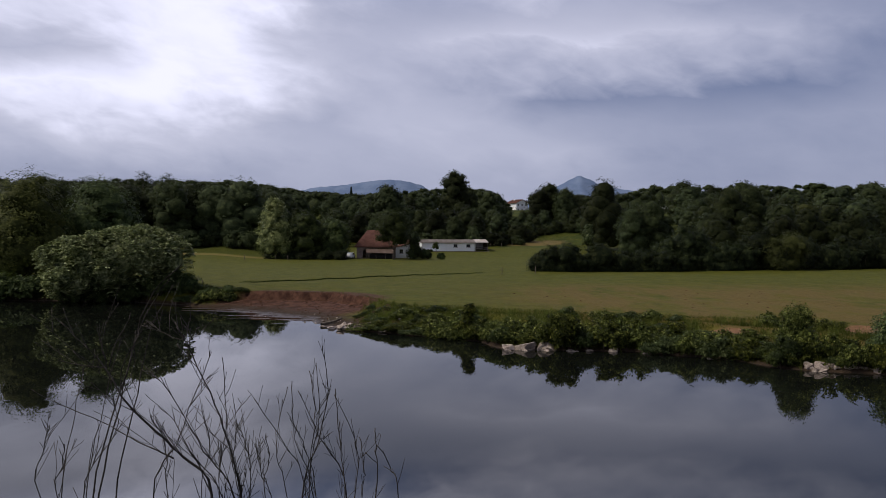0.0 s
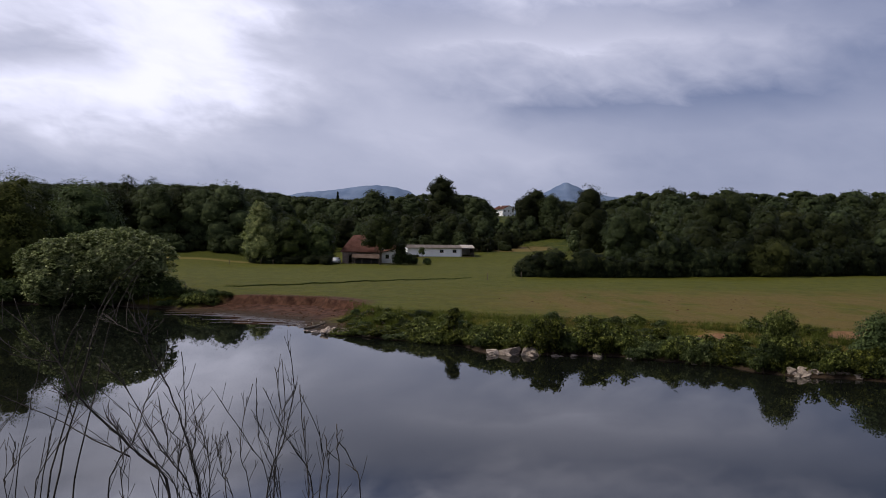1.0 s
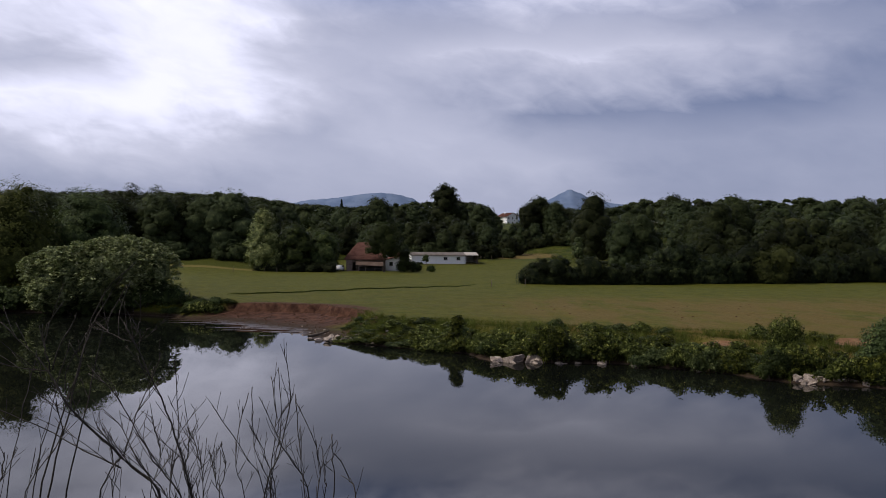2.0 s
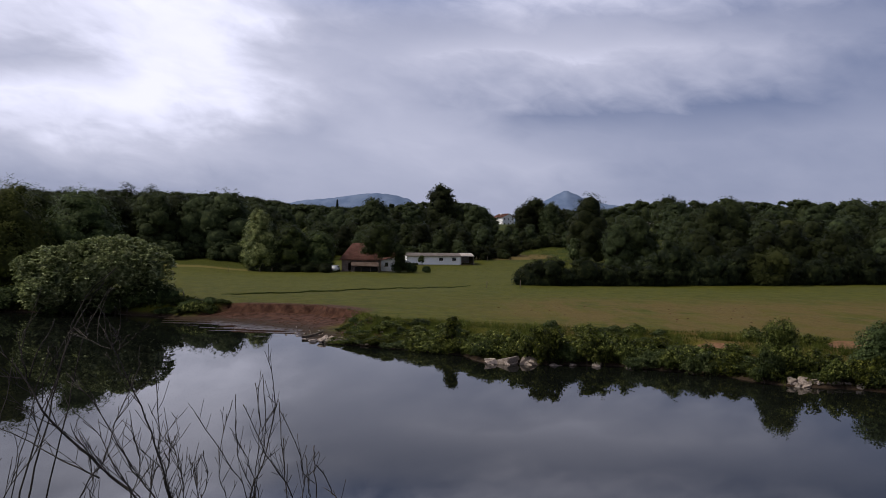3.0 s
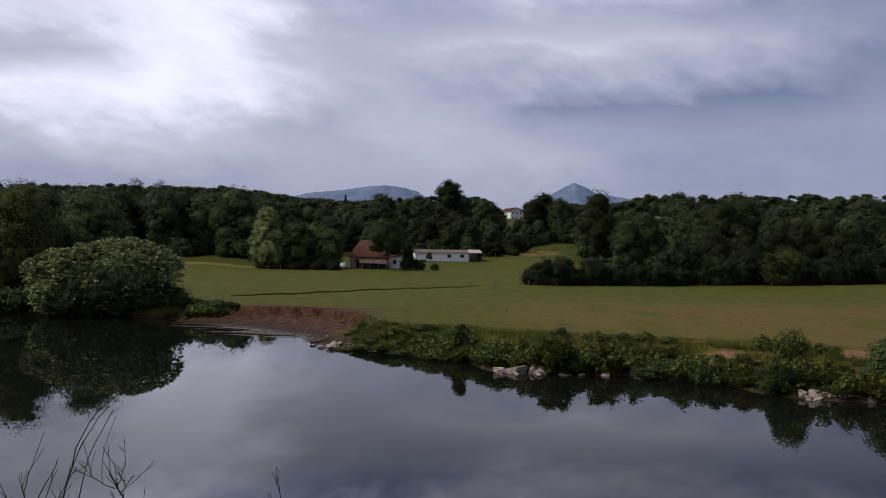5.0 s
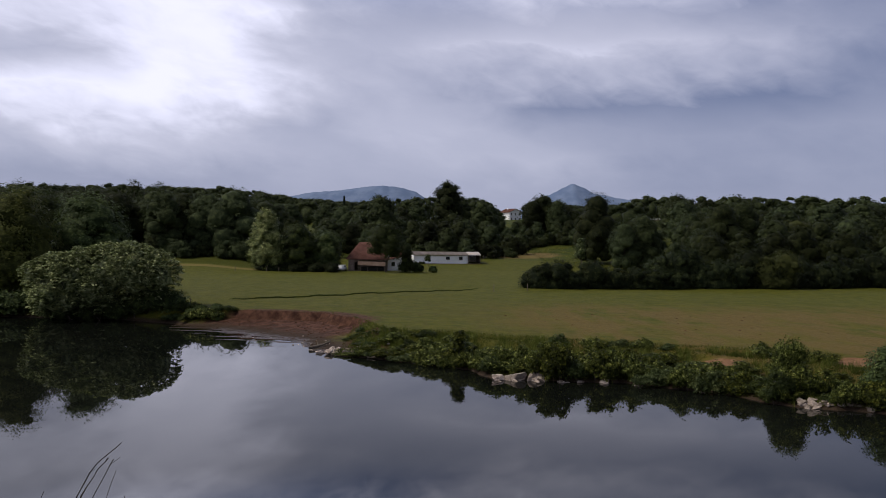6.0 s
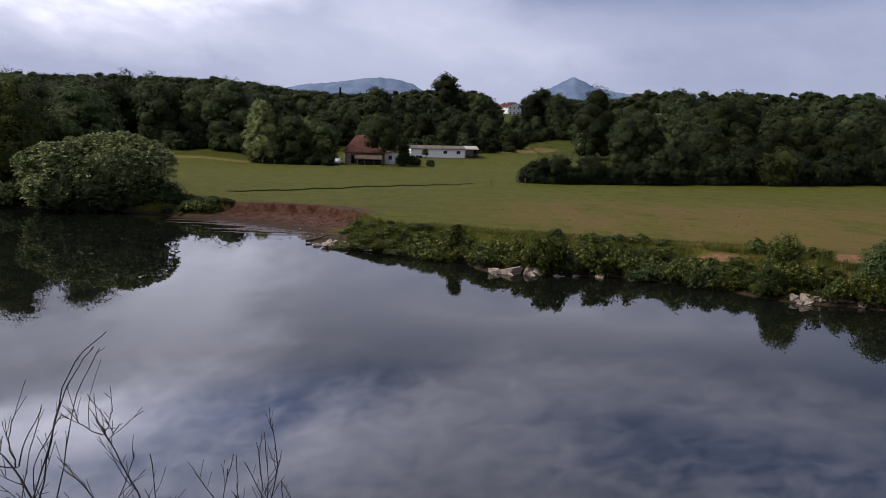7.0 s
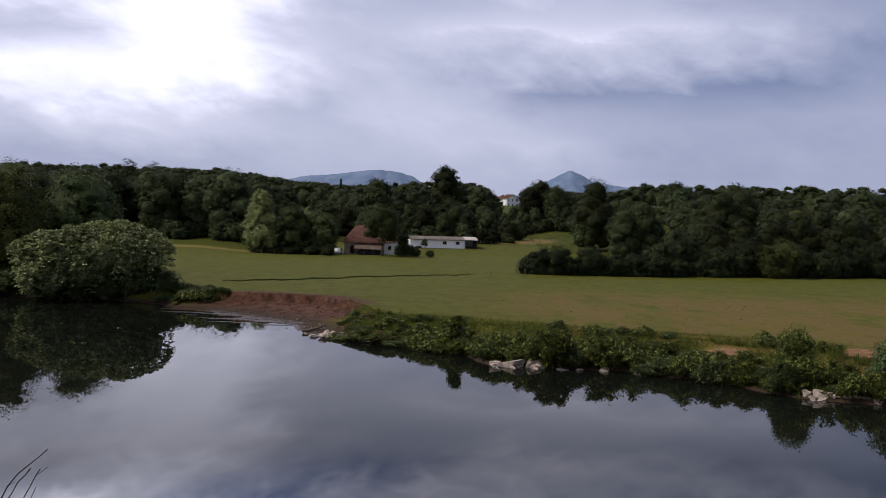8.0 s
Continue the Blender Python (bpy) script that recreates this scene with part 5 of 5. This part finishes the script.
# ---------- rocks ----------
def rock(name, sx, sy, sz, seed, label, group=""):
    """A broken slab of stone: a squashed icosphere with flat cuts and rough faces."""
    r = random.Random(seed)
    bm = bmesh.new()
    bmesh.ops.create_icosphere(bm, subdivisions=4, radius=1.2)
    cuts = [Vector((r.gauss(0, 1), r.gauss(0, 1), r.gauss(0.2, 0.8))).normalized() for _ in range(11)]
    depth = [r.uniform(0.42, 0.80) for _ in cuts]
    for v in bm.verts:
        for c, d0 in zip(cuts, depth):
            over = v.co.dot(c) - d0
            if over > 0:
                v.co -= c * over
        v.co += v.co.normalized() * (0.07 * noise.noise(v.co * 2.6 + Vector((seed, 0, 0))) + 0.025 * noise.noise(v.co * 9.0 + Vector((seed, 3, 0))))
        v.co = Vector((v.co.x * sx, v.co.y * sy, v.co.z * sz))
    me = bpy.data.meshes.new(name)
    bm.to_mesh(me)
    bm.free()
    me.materials.append(M_ROCK)
    return tagged(new(name, me), label, "rock", group)


LIGHT_ROCK = "pale broken rock slab at the waterline"
rr = random.Random(8)
heaps = ((4.9, 58.2, 0.5, 0.25, 3, 0.80), (6.0, 58.3, 0.3, 0.3, 2, 0.95), (7.6, 58.3, 0.5, 0.3, 3, 0.85), (6.4, 57.7, 1.7, 0.25, 5, 0.34), (9.4, 57.5, 0.3, 0.1, 2, 0.60), (10.8, 57.5, 0.2, 0.1, 2, 0.42), (12.35, 57.5, 0.2, 0.1, 2, 0.55), (14.3, 56.7, 0.25, 0.1, 2, 0.48),
         (15.6, 56.7, 0.3, 0.1, 1, 0.4), (18.3, 54.4, 0.3, 0.15, 1, 0.3), (23.9, 50.3, 1.0, 0.4, 10, 0.38), (24.0, 49.8, 1.3, 0.4, 9, 0.32), (25.9, 49.8, 0.6, 0.4, 5, 0.36), (27.4, 49.2, 1.0, 0.4, 8, 0.34),
         (-8.7, 69.5, 1.3, 0.8, 10, 0.55), (-6.8, 68.6, 0.8, 0.5, 7, 0.34), (-10.6, 71.8, 0.4, 0.8, 5, 0.24), (-5.0, 67.2, 0.4, 0.1, 1, 0.4), (-3.2, 66.2, 0.3, 0.15, 2, 0.25), (3.2, 62.2, 0.3, 0.2, 2, 0.26), (-11.0, 74.5, 2.0, 1.6, 12, 0.16), (-15.5, 79.5, 3.5, 0.8, 9, 0.12),
         (-6.6, 71.2, 1.0, 1.0, 9, 0.26), (-5.2, 73.0, 0.8, 0.8, 6, 0.22), (-4.6, 69.8, 1.0, 0.9, 7, 0.24))
i = 0
for hx, hy, wx0, wy0, number, big_s in heaps:
    for k in range(number):
        i += 1
        x, y = hx + rr.uniform(-wx0, wx0), hy + rr.uniform(-wy0, wy0)
        s = big_s * rr.uniform(0.5, 1.15)
        sz = s * rr.uniform(0.34, 0.60)
        ob = rock("rock", s * 1.1, s * rr.uniform(0.55, 0.85), sz, i, LIGHT_ROCK if sz > 0.14 else "low flat rock barely above the water", "shore rocks")
        ob.matrix_basis = pose(x, y, max(height(x, y), -0.10) + sz * (0.35 + 0.5 * rr.random() * (number > 6)), rr.gauss(0, 14), rr.gauss(0, 16), rr.uniform(0, 180))

def stranded_log(x, y, turn, length, r0):
    """A weathered branch with two broken stubs, left on the shore by the river."""
    base = new("driftwood_log")
    tagged(base, "grey weathered driftwood log lying on the muddy shore", "log")
    g = np.random.default_rng(17)
    verts, faces = [], []
    line = limb_path((-length / 2, 0, 0), (length / 2, 0, 0.32), g, 0.10, 7)
    tube(verts, faces, line, [r0, r0 * 1.05, r0, r0 * 0.9, r0 * 0.8, r0 * 0.65, r0 * 0.4], 8)
    trunk = mesh_object("trunk", verts, faces, M_WOOD, base, True)
    for k, way in ((2, (0.25, 0.35, 0.45)), (4, (0.35, -0.3, 0.35))):
        verts, faces = [], []
        tube(verts, faces, limb_path(line[k], line[k] + Vector(way), g, 0.1, 4), [r0 * 0.5, r0 * 0.4, r0 * 0.3, r0 * 0.2], 6)
        mesh_object("broken_stub", verts, faces, M_WOOD, trunk, True)
    base.matrix_basis = pose(x, y, height(x, y) + r0 * 0.7, 0, 0, turn)
    return base


stranded_log(-9.9, 72.4, 52, 2.6, 0.13)

# clods and pebbles on the trampled mud
r = np.random.default_rng(31)
verts, faces = [], []
for i in range(520):
    x = r.uniform(-26, -6)
    y0, y1 = float(np.interp(x, shore_x, shore_y)), float(np.interp(x, lip_x, lip_y))
    y = y0 + (y1 - y0) * r.beta(1.4, 1.2)
    s = 0.02 + 0.10 * r.random() ** 2
    c = Vector((x, y, height(x, y) + s * 0.2))
    k = len(verts)
    for d0 in ((1, 0, 0), (0, 1, 0), (-1, 0, 0), (0, -1, 0), (0, 0, 0.8), (0, 0, -0.8)):
        verts.append(c + Vector(d0) * s * r.uniform(0.7, 1.3))
    for a, b in ((0, 1), (1, 2), (2, 3), (3, 0)):
        faces.append((k + a, k + b, k + 4))
        faces.append((k + b, k + a, k + 5))
for i in range(45):
    x, y = r.uniform(8, 40), r.normal(84, 6)
    if y < float(np.interp(x, lip_x, lip_y)) + 2:
        continue
    s = r.uniform(0.03, 0.13)
    c = Vector((x, y, height(x, y)))
    k = len(verts)
    for d0 in ((1.4, 0, 0), (0, 1, 0), (-1.4, 0, 0), (0, -1, 0), (0, 0, 0.8), (0, 0, -0.8)):
        verts.append(c + Vector(d0) * s * r.uniform(0.7, 1.3))
    for a, b in ((0, 1), (1, 2), (2, 3), (3, 0)):
        faces.append((k + a, k + b, k + 4))
        faces.append((k + b, k + a, k + 5))
M_CLOD = plain("turned_earth", (0.035, 0.018, 0.010), (0.10, 0.05, 0.028), 2.0, 0.95, 0.02)
tagged(mesh_object("earth_clod", verts, faces, M_CLOD), "scattered clods of reddish trampled mud", "clods", kind="stuff")


# ---------- fence posts ----------
def fence_post(x, y, h=1.15):
    base = new("fence_post")
    tagged(base, "weathered wooden fence post in the meadow", "post", "fence posts")
    verts, faces = [], []
    tube(verts, faces, [Vector((0, 0, -0.3)), Vector((0.01, 0, h * 0.5)), Vector((0.03, 0.01, h))], [0.065, 0.06, 0.055], 7)
    mesh_object("stake", verts, faces, M_WOOD, base, True)
    return put(base, x, y, height(x, y))


post = fence_post(-27.5, 92.2)
for x, y in ((-35.5, 172), (-33.0, 172.5), (-42.0, 171), (9.5, 124.0), (15.0, 126.5), (14.0, 222), (17, 222), (20, 222.5)):
    again(post, x, y, height(x, y), (x * 40) % 90)

# ---------- bare shrubs on the near bank ----------
def bare_shrub(root_x, root_y, stems, seed, label, scale_up=1.0, forks=()):
    """Leafless stems from one root, and forks that leave them higher up. Each: depth, thickness, then (x, z) knots from low to high."""
    r = random.Random(seed)
    base = new("bare_shrub")
    tagged(base, label, "shrub")
    base.matrix_basis = pose(root_x, root_y, height(root_x, root_y))
    org = Vector(base.matrix_basis.translation)

    def twig(verts, faces, start, way, length, rad, level):
        pts, p, dirn = [start], start, way.normalized()
        steps = 4 if level else 6
        for _ in range(steps):
            dirn = (dirn + Vector((r.gauss(0, 0.06), r.gauss(0, 0.06), r.gauss(0.02, 0.05)))).normalized()
            p = p + dirn * length / steps
            pts.append(p)
        tube(verts, faces, pts, [max(rad * (1 - 0.65 * i / steps), 0.0026) for i in range(steps + 1)], 4)
        if level < 1:
            for _ in range(r.choice((0, 1, 1, 2, 3))):
                i = r.randint(1, steps - 2)
                way2 = (pts[i + 1] - pts[i]).normalized() + Vector((r.gauss(0, 0.48), r.gauss(0, 0.45), r.gauss(0.10, 0.25)))
                twig(verts, faces, pts[i], way2, length * r.uniform(0.2, 0.5), rad * 0.6, level + 1)

    for n, (depth, rad, *knots) in enumerate((*stems, *forks)):
        low = Vector((knots[0][0] * 0.55 + root_x * 0.45, (depth + root_y) / 2, (knots[0][1] + org.z) / 2))
        ctrl = [org + Vector((r.gauss(0, 0.1), r.gauss(0, 0.1), -0.15)), low] + [Vector((a, depth + r.gauss(0, 0.06), b)) for a, b in knots]
        if n >= len(stems):
            ctrl = [Vector((a, depth + 0.04 * i * (-1) ** n, b)) for i, (a, b) in enumerate(knots)]
        pts = []
        for i in range(len(ctrl) - 1):      # a soft curve through the knots
            p0, p1, p2, p3 = ctrl[max(i - 1, 0)], ctrl[i], ctrl[i + 1], ctrl[min(i + 2, len(ctrl) - 1)]
            for j in range(5):
                t = j / 5
                pts.append(0.5 * ((2 * p1) + (p2 - p0) * t + (2 * p0 - 5 * p1 + 4 * p2 - p3) * t * t + (3 * p1 - p0 - 3 * p2 + p3) * t ** 3))
        pts.append(ctrl[-1])
        pts = [p - org + Vector((r.gauss(0, 0.006), r.gauss(0, 0.006), 0)) for p in pts]
        k = len(pts)
        radii = [max(1.15 * rad * (1 - 0.78 * (i / (k - 1)) ** 0.9), 0.0042) for i in range(k)]
        verts, faces = [], []
        tube(verts, faces, pts, radii, 6)
        stem = mesh_object("stem", verts, faces, M_TWIG, base, True)
        for i in range(6 if n < len(stems) else 2, k - 1):
            for _ in range(r.choice((0, 1, 1, 2, 2) if scale_up > 0.9 else (0, 1, 1, 2)) if scale_up > 0.5 and n < len(stems) else r.choice((0, 0, 1))):
                verts, faces = [], []
                way = (pts[i + 1] - pts[i]).normalized() + Vector((r.gauss(0, 0.40), r.gauss(0, 0.35), r.gauss(0.15, 0.15)))
                reach = r.choice((0.12, 0.3, 0.5, 0.75)) * r.uniform(0.7, 1.2) * (1.0 - 0.62 * i / k) * scale_up
                twig(verts, faces, pts[i], way, reach, max(radii[i] * 0.5, 0.0036), 1 if reach < 0.25 else 0)
                mesh_object("side_twig", verts, faces, M_TWIG, stem, True)
    return base


bare_shrub(-3.7, 8.6, (
    (8.6, 0.013, (-3.65, 6.10), (-3.39, 7.20), (-3.12, 8.06), (-2.76, 8.46)),
    (8.5, 0.012, (-3.63, 6.13), (-3.29, 7.39), (-3.15, 7.95), (-2.87, 8.32)),
    (8.7, 0.011, (-3.52, 6.19), (-3.29, 7.12), (-3.11, 7.83), (-2.92, 8.24)),
    (8.7, 0.009, (-4.04, 6.07), (-3.92, 6.77), (-3.81, 7.41)),
    (8.5, 0.009, (-3.72, 6.13), (-3.52, 7.05), (-3.35, 7.73))),
    43, "tall leafless shrub with long curved stems on the near bank", 0.45)
bare_shrub(-2.30, 7.60, (
    (7.70, 0.017, (-2.24, 6.39), (-2.61, 6.80), (-2.95, 7.25), (-3.17, 7.58), (-3.56, 7.98)),
    (7.64, 0.009, (-2.77, 6.40), (-2.54, 6.87), (-2.33, 7.33), (-2.22, 7.73)),
    (7.71, 0.008, (-3.38, 6.37), (-3.14, 6.95), (-3.10, 7.31)),
    (7.67, 0.007, (-3.82, 6.38), (-3.74, 6.81), (-3.65, 7.06)),
    (7.72, 0.006, (-3.58, 6.37), (-3.60, 6.64), (-3.61, 6.84)),
    (7.73, 0.007, (-2.62, 6.37), (-2.69, 6.79), (-2.73, 7.10))),
    41, "leafless brown shrub with a leaning main stem on near bank", 1.00, (
    (7.70, 0.007, (-2.56, 6.74), (-2.91, 6.88), (-3.24, 7.05), (-3.73, 7.23)),
    (7.70, 0.006, (-3.16, 7.56), (-3.19, 7.77), (-3.14, 7.99)),
    (7.70, 0.006, (-3.15, 7.57), (-3.08, 7.82), (-2.98, 8.03)),
    (7.70, 0.006, (-3.16, 7.56), (-3.37, 7.59), (-3.57, 7.64)),
    (7.70, 0.005, (-3.04, 7.36), (-3.03, 7.62), (-2.82, 7.98))))
bare_shrub(-1.70, 7.70, (
    (7.80, 0.014, (-2.00, 6.35), (-2.12, 6.88), (-2.32, 7.43), (-2.60, 7.97)),
    (7.70, 0.010, (-2.02, 6.38), (-2.30, 6.80), (-2.60, 7.32), (-2.76, 7.48)),
    (7.68, 0.008, (-2.09, 6.39), (-2.37, 6.81), (-2.60, 7.11)),
    (7.88, 0.006, (-2.19, 6.33), (-2.16, 6.96), (-2.16, 7.64)),
    (7.74, 0.006, (-1.88, 6.37), (-1.90, 6.79), (-2.01, 7.05)),
    (7.74, 0.006, (-2.31, 6.37), (-2.28, 6.79), (-2.27, 7.10))),
    45, "leafless brown shrub with crossing forked stems on the near bank", 1.00, (
    (7.80, 0.005, (-2.52, 7.80), (-2.48, 7.92), (-2.48, 7.99)),
    (7.80, 0.005, (-2.49, 7.75), (-2.41, 7.84), (-2.34, 7.93)),
    (7.80, 0.005, (-2.52, 7.80), (-2.66, 7.84), (-2.76, 7.88))))
bare_shrub(-1.50, 8.70, (
    (8.80, 0.011, (-1.60, 6.01), (-1.45, 6.55), (-1.33, 7.15), (-1.38, 7.62)),
    (8.92, 0.011, (-1.16, 5.98), (-1.44, 6.64), (-1.65, 7.12)),
    (8.79, 0.009, (-1.45, 6.01), (-1.57, 6.50), (-1.71, 6.88)),
    (8.88, 0.008, (-1.77, 5.98), (-1.88, 6.53), (-1.79, 7.13)),
    (8.79, 0.008, (-1.57, 6.11), (-1.77, 6.55), (-2.10, 7.06)),
    (8.83, 0.008, (-1.48, 5.99), (-1.66, 6.66), (-1.69, 7.25)),
    (8.72, 0.007, (-1.51, 6.22), (-1.44, 6.87), (-1.52, 7.34)),
    (8.83, 0.007, (-1.54, 6.13), (-1.42, 6.84), (-1.47, 7.41))),
    42, "leafless thin-stemmed shrub on the near bank", 0.78)
bare_shrub(-1.10, 8.00, (
    (8.10, 0.008, (-1.05, 6.25), (-1.11, 6.75), (-1.16, 7.30)),
    (8.19, 0.008, (-0.98, 6.22), (-0.96, 6.67), (-1.19, 7.20)),
    (8.11, 0.006, (-0.91, 6.25), (-0.88, 6.53), (-0.92, 6.83)),
    (8.16, 0.008, (-1.85, 6.22), (-1.82, 6.56), (-1.84, 6.86)),
    (8.14, 0.007, (-1.81, 6.23), (-1.86, 6.46), (-1.93, 6.76)),
    (8.00, 0.006, (-2.04, 6.28), (-2.08, 6.67), (-2.07, 6.98))),
    46, "slim bare shrub of upright shoots on the near bank", 0.70)
bare_shrub(-0.75, 6.90, (
    (6.90, 0.008, (-0.67, 6.66), (-0.67, 7.04), (-0.68, 7.23)),
    (6.90, 0.007, (-0.50, 6.66), (-0.56, 6.88), (-0.66, 7.09))),
    44, "few thin bare shoots on the near bank", 0.50)
